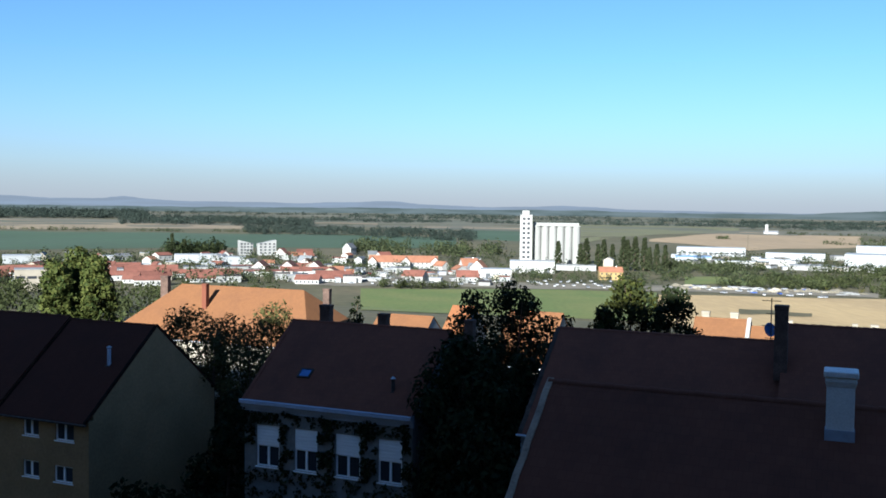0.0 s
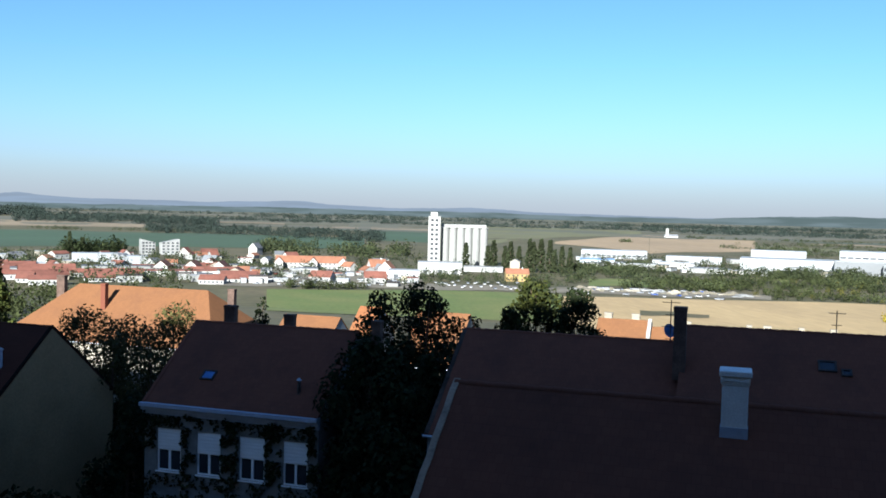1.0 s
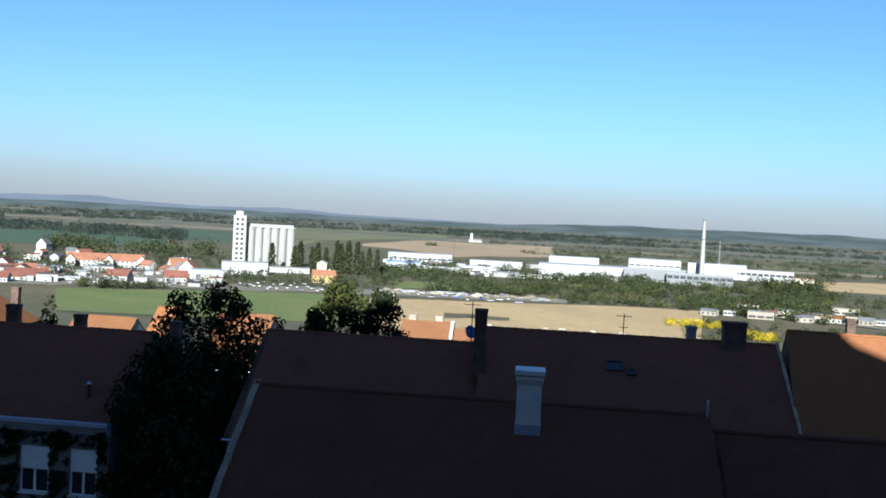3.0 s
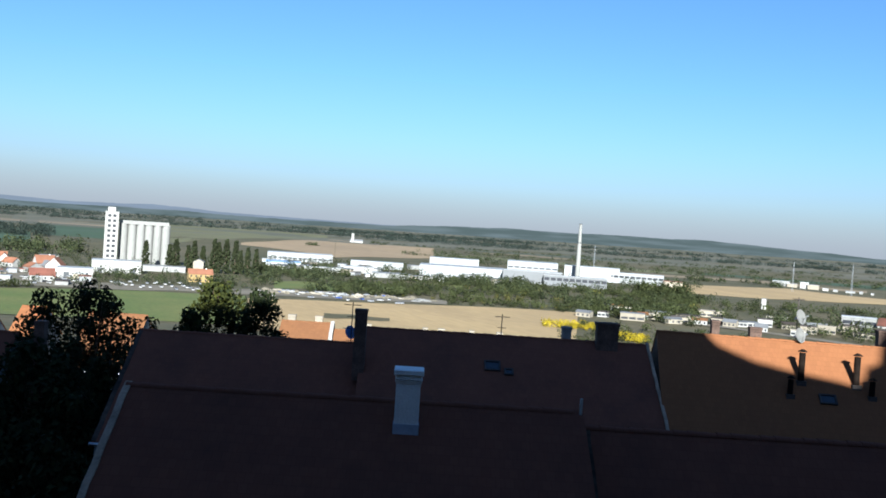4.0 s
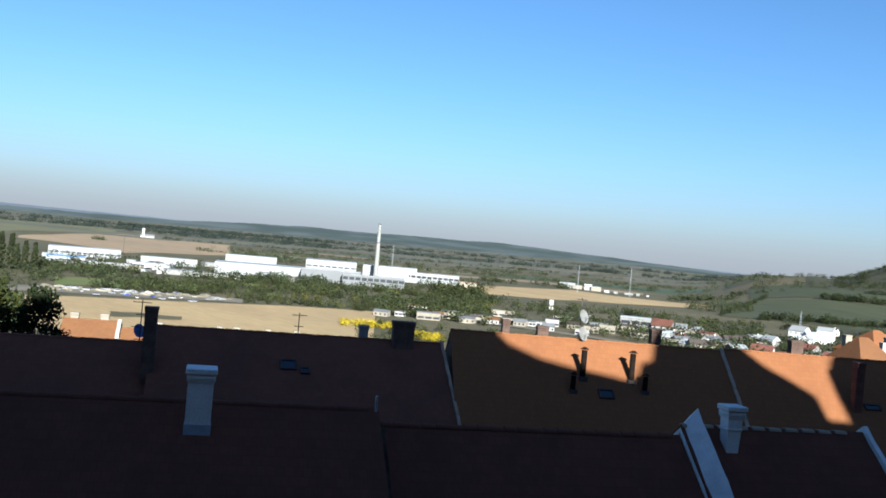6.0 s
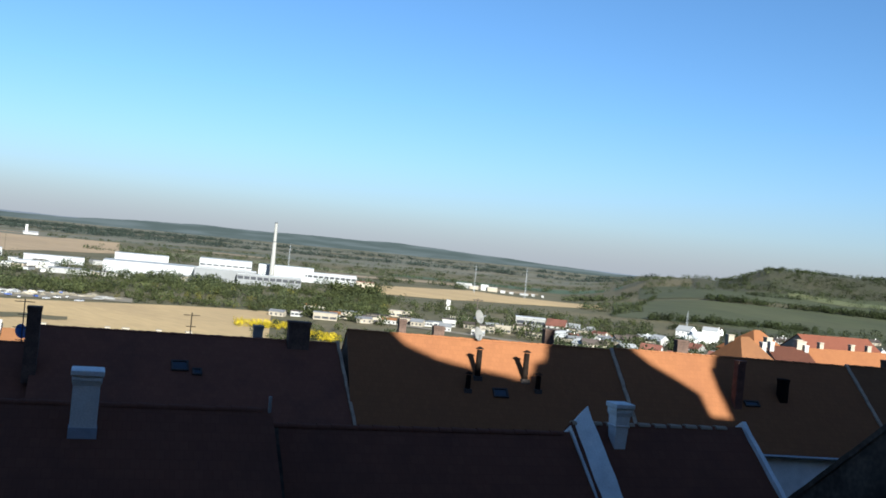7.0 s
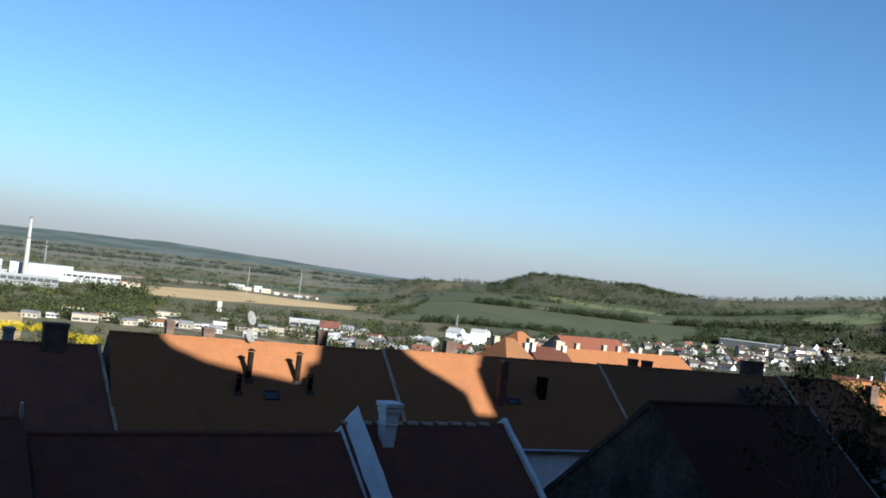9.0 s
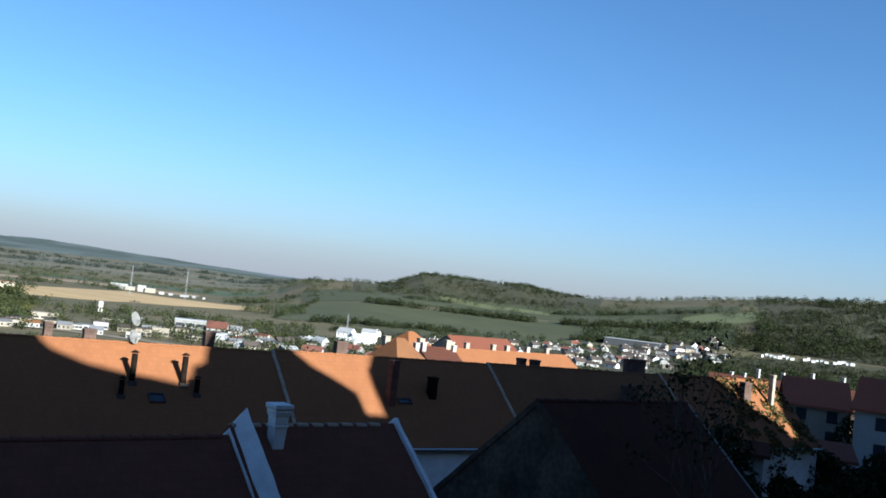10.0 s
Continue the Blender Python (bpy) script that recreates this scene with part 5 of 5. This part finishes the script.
woods("garden trees below the old town", slant(-28, -10, 230, 230, 600, 560), 300, 4, 8, LEAF_MID, 90, 37)
for i, (az, h) in enumerate(((7.08, 25), (8.37, 23), (8.75, 28), (9.39, 23), (9.77, 27), (10.31, 23), (10.86, 30), (11.15, 27), (11.49, 30), (12.09, 29), (12.43, 21), (12.86, 24), (13.39, 23), (-16.1, 22), (-15.4, 16))):
    tree("tall slender poplar on the plain", base(az, 815 if az > 0 else 1030), h, h * 0.125, LEAF_FAR, 0.7, 90, 40, trunk=0.35, bottom=0.05, kind="column", seed=60 + i, name="poplar")

# ---------------------------------------------------------------- roof fittings and small things of the old town
def roof_z(u, v, vr, zr, slope):
    return zr - slope * abs(vr - v) - 0.07


def dish(label, u, v, z, r, material=None):
    t = thing("satellite_dish", at_uv(u, v, z, 38) @ pose(0, 0, 0, -18), label, "satellite dish", "satellite dishes")
    bm = shape()
    rings = []
    for k in range(5):
        f = k / 4
        rings.append([bm.verts.new((r * f * math.cos(a), -0.22 * r * (1 - f * f) * -1 - 0.1, 1.08 * r * f * math.sin(a))) for a in [6.2832 * i / 18 for i in range(18)]] if k else [bm.verts.new((0, 0.22 * r - 0.1, 0))])
    for i in range(18):
        bm.faces.new((rings[0][0], rings[1][i], rings[1][(i + 1) % 18]))
    for ra, rb in zip(rings[1:], rings[2:]):
        for i in range(18):
            bm.faces.new((ra[i], rb[i], rb[(i + 1) % 18], ra[(i + 1) % 18]))
    bmesh.ops.solidify(bm, geom=bm.faces[:], thickness=0.02)
    part("reflector", bm, material or DISH_WHITE, t)
    tube(bm := shape(), (0, -0.1, -r), (0, -0.1 - 0.9 * r, -0.15 * r), 0.015, 0.015, 6)
    part("feed_arm", bm, METAL, t)
    box(bm := shape(), -0.05, 0.05, -0.18 - 0.9 * r, -0.08 - 0.9 * r, -0.15 * r, -0.02 * r)
    part("receiver", bm, METAL, t)
    box(bm := shape(), -0.04, 0.04, -0.02, 0.30, -0.05, 0.05)
    part("bracket", bm, METAL, t)
    return t


def mast(label, u, v, z0, z1, rungs=4, wide=0.9):
    t = thing("television_aerial", at_uv(u, v, z0), label, "aerial", "roof aerials")
    tube(bm := shape(), (0, 0, 0), (0, 0, z1 - z0), 0.03, 0.025, 6)
    part("pole", bm, IRON, t)
    for i in range(rungs):
        z = (z1 - z0) * (0.96 - 0.17 * i)
        w = wide * (0.6 if i % 2 else 1.0) / 2
        tube(bm := shape(), (-w, 0, z), (w, 0, z), 0.018, 0.018, 5)
        part("boom", bm, IRON, t)
        for k in range(5):
            x = -w + 2 * w * k / 4
            tube(bm := shape(), (x, -0.22, z + 0.02), (x, 0.22, z + 0.02), 0.010, 0.010, 4)
            part("element", bm, IRON, t)
    return t


def flue(label, u, v, z, h, r, material, hood=True):
    t = thing("flue_pipe", at_uv(u, v, z - 0.5), label, "flue pipe", "flue pipes")
    tube(bm := shape(), (0, 0, 0), (0, 0, h + 0.5), r, r * 0.95, 12)
    part("pipe", bm, material, t)
    if hood:
        box(bm := shape(), -r * 1.4, r * 1.4, -r * 1.4, r * 1.4, 0.2, 0.55)
        part("flashing", bm, IRON, t)
        tube(bm := shape(), (0, 0, h + 0.56), (0, 0, h + 0.68), r * 1.5, r * 0.4, 12)
        part("hood", bm, material if material == FLUE else METAL, t)
    return t


def skylight(label, u, v, vr, zr, slope, w=0.8, l=0.9, sheet=None):
    ang = math.degrees(math.atan(slope))
    t = thing("roof_window", at_uv(u, v, roof_z(u, v, vr, zr, slope)) @ pose(0, 0, 0, ang), label, "roof window", "roof windows")
    bm = shape()
    for x0, x1, y0, y1 in ((-w / 2, -w / 2 + 0.08, -l / 2, l / 2), (w / 2 - 0.08, w / 2, -l / 2, l / 2), (-w / 2 + 0.08, w / 2 - 0.08, -l / 2, -l / 2 + 0.08), (-w / 2 + 0.08, w / 2 - 0.08, l / 2 - 0.08, l / 2)):
        box(bm, x0, x1, y0, y1, -0.05, 0.10)
    bmesh.ops.remove_doubles(bm, verts=bm.verts[:], dist=0.001)
    part("frame", bm, IRON, t)
    box(bm := shape(), -w / 2 + 0.07, w / 2 - 0.07, -l / 2 + 0.07, l / 2 - 0.07, 0.03, 0.05)
    part("pane", bm, sheet or GLASS, t)
    return t


BEARING = 30.0
dish("round white satellite dish above the ridge", 13.85, 49.3, -3.30, 0.36)
dish("round white satellite dish below another", 13.82, 49.1, -4.22, 0.36)
mast("thin aerial mast behind the satellite dishes", 13.8, 49.5, -5.0, -2.3, 2, 0.5)
for u, v, hh in ((13.5, 47.1, 1.40), (16.1, 47.1, 1.40)):
    flue("dark flue pipe with a pale tip", u, v, roof_z(0, v, 49.2, -4.42, 0.85), hh, 0.16, FLUE)
for u, v in ((12.85, 46.4), (16.7, 46.6)):
    flue("short dark flue on the orange roof", u, v, roof_z(0, v, 49.2, -4.42, 0.85), 0.75, 0.14, FLUE)
skylight("dark roof hatch in the orange roof", 14.6, 46.3, 49.2, -4.42, 0.85, 0.8, 0.6)
skylight("dark roof hatch in the orange roof", 29.2, 46.5, 49.2, -4.32, 0.85, 0.9, 0.4)
BEARING = 23.0
dish("dark blue satellite dish behind the ridge", -3.25, 50.3, -5.90, 0.34, BLUE_SHEET)
mast("dark rooftop aerial with cross bars", -3.15, 50.2, -8.0, -4.25, 4, 0.9)
mast("dark rooftop aerial with cross bars", 4.95, 51.0, -8.0, -4.45, 4, 0.8)
flue("zinc flue pipe with a wide hood", -43.9, 47.7, roof_z(0, 47.7, 50.6, -8.06, 0.82), 1.15, 0.13, METAL_BLUE)
flue("thin iron vent pipe on the roof", -22.1, 45.4, roof_z(0, 45.4, 49.4, -6.9, 0.74), 0.7, 0.10, IRON)
flue("thin vent pipe on the near ridge", 4.55, 23.9, -4.4, 0.25, 0.04, METAL, False)
skylight("small blue-tinted roof window", -27.9, 45.9, 49.4, -6.78, 0.74, 0.8, 0.7, BLUE_SHEET)
skylight("small roof window in the brown roof", 4.15, 46.0, 48, -5.19, 0.68, 0.8, 0.7)
skylight("small dark roof hatch in the brown roof", 4.95, 45.7, 48, -5.19, 0.68, 0.45, 0.45)
chimney("sunlit brick chimney on the long roof", -67.6, 89.0, -13.0, -8.9, 0.6, 0.6, TILE_RED, cap=0.03)
chimney("dark chimney at the end of the long roof", -52.3, 90.5, -13.0, -8.9, 0.8, 0.6, BRICK_DARK, cap=0.03)
chimney("dark chimney at the end of the long roof", -75.8, 92.0, -11.5, -8.5, 1.1, 0.6, BRICK_DARK, cap=0.03)
for u, w in ((-10.2, 0.8), (-7.9, 0.8), (-3.6, 0.5), (1.2, 0.5), (2.6, 0.7), (5.2, 0.5), (7.6, 0.6)):
    chimney("white chimney on a low sunlit roof", u, 80.3, -10.5, -8.15 if u < -5 else -8.55, w * 0.8, 0.5, CREAM_WALL, cap=0.03)
for u in (92.0, 95.0, 100.5, 103.5, 108.0, 112.5):
    chimney("white chimney on the long sunlit roof", u, 104.2, -9.0, -7.2, 0.7, 0.6, CREAM_WALL, cap=0.04)
for u in (70.5, 76.0, 80.5):
    chimney("white chimney on a red roof", u, 92.0, -9.0, -6.2, 0.8, 0.7, CREAM_WALL, cap=0.04)


def ivy(label, m, spots, leaf, size, seed):
    """Creeper over a wall or roof: spots are boxes (x0, x1, y0, y1, z0, z1, how many leaves)."""
    rng = np.random.default_rng(seed)
    P = []
    for x0, x1, y0, y1, z0, z1, n in spots:
        q = rng.uniform((x0, y0, z0), (x1, y1, z1), (n, 3))
        keep = np.array([noise.noise(Vector((a * 1.6, c * 1.6, seed))) > -0.18 for a, b, c in q])
        P.append(q[keep])
    P = np.concatenate(P)
    ob = leaves("ivy", P, np.full(len(P), size), leaf, seed=seed)
    ob.matrix_basis = m
    return tagged(ob, label, "ivy", kind="stuff")


mb = at_uv(-25.65, 49.4, -6.9 - 0.74 * 5.1 - 6.5)
ivy("dark ivy climbing between the white windows", mb,
    ((-5.3, 5.3, -5.30, -5.12, -0.5, 2.5, 1800), (-2.9, -2.0, -5.30, -5.12, 2.5, 5.9, 420), (-0.45, 0.6, -5.32, -5.12, 2.5, 5.9, 520), (2.2, 3.2, -5.36, -5.12, 2.5, 5.9, 560),
     (4.7, 5.3, -5.36, -5.10, 2.5, 6.0, 380), (-5.3, -4.5, -5.30, -5.12, 3.8, 5.9, 220), (-4.6, 4.8, -5.28, -5.12, 5.1, 5.7, 520)), LEAF_DARK, 0.13, 5)
BEARING = 30.0
m4 = at_uv(57.0, 49.2, -4.38)
BEARING = 23.0
rng_i = np.random.default_rng(9)
n_i = 2600
xi, yi = rng_i.uniform(1.0, 9.0, n_i), -rng_i.uniform(0.0, 6.2, n_i)
pi_ = np.stack([xi, yi, 0.18 + 0.85 * yi + rng_i.uniform(0, 0.12, n_i)], 1)
pi_ = pi_[np.array([noise.noise(Vector((a * 0.9, b * 0.9, 3))) > -0.12 for a, b, c in pi_])]
ob = leaves("ivy", pi_, np.full(len(pi_), 0.16), LEAF_OLIVE, seed=19)
ob.matrix_basis = m4
tagged(ob, "straggling ivy over the sunlit end of the roof", "ivy", kind="stuff")

# dark trees and shrubs added to fill the shade between the houses
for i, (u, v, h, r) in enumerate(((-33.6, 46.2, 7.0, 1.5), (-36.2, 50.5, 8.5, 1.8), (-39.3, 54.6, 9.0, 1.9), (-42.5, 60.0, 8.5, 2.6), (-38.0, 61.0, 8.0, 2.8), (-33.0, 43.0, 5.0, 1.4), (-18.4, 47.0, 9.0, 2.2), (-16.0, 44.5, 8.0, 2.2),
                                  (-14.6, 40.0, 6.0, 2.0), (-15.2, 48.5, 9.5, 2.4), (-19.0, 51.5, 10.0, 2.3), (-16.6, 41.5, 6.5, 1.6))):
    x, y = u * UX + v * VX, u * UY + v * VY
    tree("dense dark garden tree filling a shaded gap", pose(x, y, height(x, y)), h, r, LEAF_DARK, 0.19, 130, 26, trunk=0.14, bottom=0.05, seed=80 + i)
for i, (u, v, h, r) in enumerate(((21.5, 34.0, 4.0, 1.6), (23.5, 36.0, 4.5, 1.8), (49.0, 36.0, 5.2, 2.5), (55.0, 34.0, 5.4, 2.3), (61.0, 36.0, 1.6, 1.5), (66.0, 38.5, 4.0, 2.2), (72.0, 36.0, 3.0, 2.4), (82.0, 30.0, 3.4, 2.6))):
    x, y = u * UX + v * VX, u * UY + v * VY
    tree("dense dark shrub filling a shaded gap", pose(x, y, height(x, y)), h, r, LEAF_DARK, 0.19, 120, 24, trunk=0.12, bottom=0.05, seed=120 + i)
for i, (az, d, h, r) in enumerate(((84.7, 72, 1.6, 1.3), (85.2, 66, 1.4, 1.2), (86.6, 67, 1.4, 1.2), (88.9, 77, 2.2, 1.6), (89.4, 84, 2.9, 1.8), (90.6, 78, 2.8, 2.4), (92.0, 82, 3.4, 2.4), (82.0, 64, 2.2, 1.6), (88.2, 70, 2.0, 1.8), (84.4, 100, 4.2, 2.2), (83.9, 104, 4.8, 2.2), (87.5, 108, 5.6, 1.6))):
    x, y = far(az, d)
    tree("dense dark shrub filling a shaded gap", pose(x, y, height(x, y)), h, r, LEAF_DARK, 0.19, 120, 24, trunk=0.12, bottom=0.05, seed=160 + i)
for az, el in ((81.0, -2.7), (81.7, -2.68), (82.45, -2.36), (83.8, -2.40), (85.36, -2.21), (86.98, -2.23), (88.69, -2.16)):
    b = radians(az - 23)
    chimney("small white chimney catching the sun", 168 * math.sin(b), 168 * math.cos(b), -9.4, 168 * math.tan(radians(el)), 0.5, 0.5, WHITE_WALL, cap=0.03)
# added leaf strip that stands in for the shaded street below the windows
ivy("low dark leaf mass added where the street lies in shade", at_uv(-26, 40.5, -17.3), ((-11, 9, -0.7, 0.7, 0, 1.9, 3000),), LEAF_DARK, 0.2, 31)


def bare_tree():
    """A thin half-bare tree close by, its twigs against the slope."""
    rng = random.Random(12)
    x, y = far(81.3, 34)
    t = thing("bare_tree", pose(x, y, height(x, y)), "thin half-bare tree with few leaves", "tree", "trees")
    bm = shape()
    tips = []

    def grow(p, q, r, depth):
        tube(bm, p, q, r, r * 0.62, 6)
        if depth == 0:
            tips.append(q)
            return
        for k in range(3 if depth > 1 else 2):
            dirn = (q - p).normalized() + Vector((rng.uniform(-0.75, 0.75), rng.uniform(-0.75, 0.75), rng.uniform(-0.1, 0.6)))
            grow(q, q + dirn.normalized() * (q - p).length * rng.uniform(0.6, 0.85), r * 0.6, depth - 1)

    top = EYE + 0.6 - height(x, y)
    grow(Vector((0, 0, -0.3)), Vector((-0.25, 0.15, top * 0.245)), 0.12, 4)
    part("trunk", bm, BARK, t)
    pts = [tuple(p + Vector((rng.gauss(0, 0.25), rng.gauss(0, 0.25), rng.gauss(0, 0.25)))) for p in tips for k in range(12)]
    leaves("crown", pts, np.full(len(pts), 0.10), LEAF_DARK, t, seed=4)


bare_tree()

# ---------------------------------------------------------------- busy ground of the plain
def parked_car(paint, label):
    t = thing("car", pose(0, 0, -100), label, "car", "parked cars")
    prism(bm := shape(), [(-2.1, 0.3), (2.1, 0.3), (2.1, 0.85), (1.0, 0.95), (-2.0, 0.95), (-2.1, 0.8)], -0.85, 0.85)
    part("body", bm, paint, t)
    prism(bm := shape(), [(-1.7, 0.95), (0.9, 0.95), (0.3, 1.45), (-1.3, 1.45)], -0.75, 0.75)
    part("cabin", bm, FAR_GLASS, t)
    for x in (-0.8, 0.8):
        for y in (-1.3, 1.3):
            tube(bm := shape(), (x - 0.1, y, 0.32), (x + 0.1, y, 0.32), 0.32, 0.32, 10)
            part("wheel", bm, IRON, t)
    return t


PAINTS = [mat("car_paint_white", (0.3, 0.3, 0.3), 0.3, vary=0.03), mat("car_paint_silver", (0.22, 0.23, 0.25), 0.3, metal=0.4, vary=0.03),
          mat("car_paint_red", (0.16, 0.02, 0.015), 0.3, vary=0.03), mat("car_paint_blue", (0.03, 0.06, 0.2), 0.3, vary=0.03)]
cars = [parked_car(p, lab) for p, lab in zip(PAINTS, ("white car parked on the gravel", "silver car parked on the gravel", "red car parked on the gravel", "blue car parked on the gravel"))]
rc = random.Random(6)
spots = [(rc.uniform(-7.5, 3.5), rc.uniform(620, 740)) for i in range(80)] + [(14.5 + 0.28 * i, rc.uniform(600, 660)) for i in range(30)]
for i, (az, d) in enumerate(spots):
    m = at_far(az, d, rc.choice((0, 90, 85, 20)) + rc.uniform(-8, 8), height(*far(az, d)) + 0.3)
    src = cars[rc.choice((0, 0, 0, 0, 0, 0, 1, 1, 1, 1, 1, 1, 1, 1, 2, 3, 3))]
    if i < 4:
        cars[i].matrix_basis = m
    else:
        copy_thing(src, m)


def heap(label, az, d, w, h, material, seed):
    bm = shape()
    bmesh.ops.create_icosphere(bm, subdivisions=3, radius=1)
    for v in bm.verts:
        k = 1 + 0.35 * noise.noise(v.co * 2.1 + Vector((seed, 0, 0)))
        v.co = Vector((v.co.x * w * k, v.co.y * w * 0.6 * k, v.co.z * h * k))
    ob = part("heap", bm, material)
    ob.matrix_basis = at_far(az, d)
    return tagged(ob, label, "heap", "heaps of rubble")


for i in range(44):
    heap("pale heap of rubble at the field edge", 13.6 + 0.25 * i + rc.uniform(-0.1, 0.1), rc.uniform(625, 665), rc.uniform(1.5, 5.0), rc.uniform(0.7, 2.2), rc.choice((GRAVEL, GRAVEL, GREY_WALL, CREAM_WALL)), i)
# scattered houses, yards and sheds of the new town
for i in range(66):
    az, d = rc.uniform(-27, 2.5), rc.uniform(640, 960)
    if i % 3:
        gable_house("small house with a red roof among trees", az, d, rc.uniform(8, 15), rc.uniform(7, 10), rc.uniform(3, 5), rc.uniform(2.2, 4), rc.uniform(-80, 80),
                    rc.choice((WHITE_WALL, CREAM_WALL, GREY_WALL)), rc.choice((FAR_RED, FAR_RED, FAR_GREY, FAR_ORANGE)), windows=3, group="new town houses")
    else:
        w = rc.uniform(0.4, 1.1)
        hall("low flat-roofed shed among trees", az, az + w, d, rc.uniform(3, 5.5), rc.uniform(8, 16), rc.choice((WHITE_WALL, GREY_WALL, CREAM_WALL)), rc.choice((FAR_GREY, HALL_WALL, FAR_RED)), group="new town sheds", name="shed")
for i in range(46):
    az, d, w = rc.uniform(-26, -6), rc.uniform(610, 770), rc.uniform(0.5, 1.6)
    if i % 2:
        gable_house("long low house with a dull red roof", az, d, rc.uniform(16, 34), rc.uniform(8, 11), rc.uniform(2.8, 4.2), rc.uniform(2.0, 3.2), rc.uniform(-14, 14),
                    rc.choice((WHITE_WALL, CREAM_WALL, WHITE_WALL)), FAR_RED, windows=6, group="new town houses")
    else:
        hall("low pale hall in the new town", az, az + w, d, rc.uniform(3, 5.5), rc.uniform(8, 16), rc.choice((WHITE_WALL, GREY_WALL, HALL_WALL)), rc.choice((FAR_GREY, HALL_WALL, FAR_DARK)), group="new town sheds", name="shed")
for i in range(34):
    az, w = -7.0 + 0.32 * i + rc.uniform(-0.2, 0.2), rc.uniform(0.2, 0.9)
    hall("low white shed beside the car park", az, az + w, rc.uniform(620, 790), rc.uniform(2.2, 3.8), rc.uniform(5, 14), rc.choice((WHITE_WALL, GREY_WALL, CREAM_WALL, HALL_WALL)),
         rc.choice((FAR_GREY, HALL_WALL, FAR_DARK, FAR_RED)), turn=rc.uniform(-15, 15), group="new town sheds", name="shed")
woods("dark garden trees of the new town", slant(-27, -7, 610, 620, 980, 1000), 620, 4, 9, LEAF_FAR, 60, 41)
woods("dark garden trees before the silo", slant(-7, 5, 640, 640, 980, 1000), 200, 3, 8, LEAF_FAR, 60, 111)
woods("dark trees round the silo", slant(4, 15, 700, 690, 1050, 1000), 150, 4, 9, LEAF_FAR, 60, 42)
woods("trees between the factories", slant(14, 40, 900, 950, 1200, 1250), 380, 4, 9, LEAF_FAR, 55, 43)
woods("dark trees between the slope houses", slant(57, 92, 620, 600, 1080, 1080), 1700, 3.5, 7, LEAF_POPLAR, 60, 44)

# cars along the edge of the meadow
rv = random.Random(33)
for i in range(26):
    x, y = far(5.2 + 0.2 * i + rv.uniform(-0.05, 0.05), rv.uniform(618, 680))
    c = cars[rv.choice((0, 0, 0, 0, 1))]
    copy_thing(c, pose(x, y, height(x, y) + 0.27, 0, 0, rv.uniform(-12, 12)))
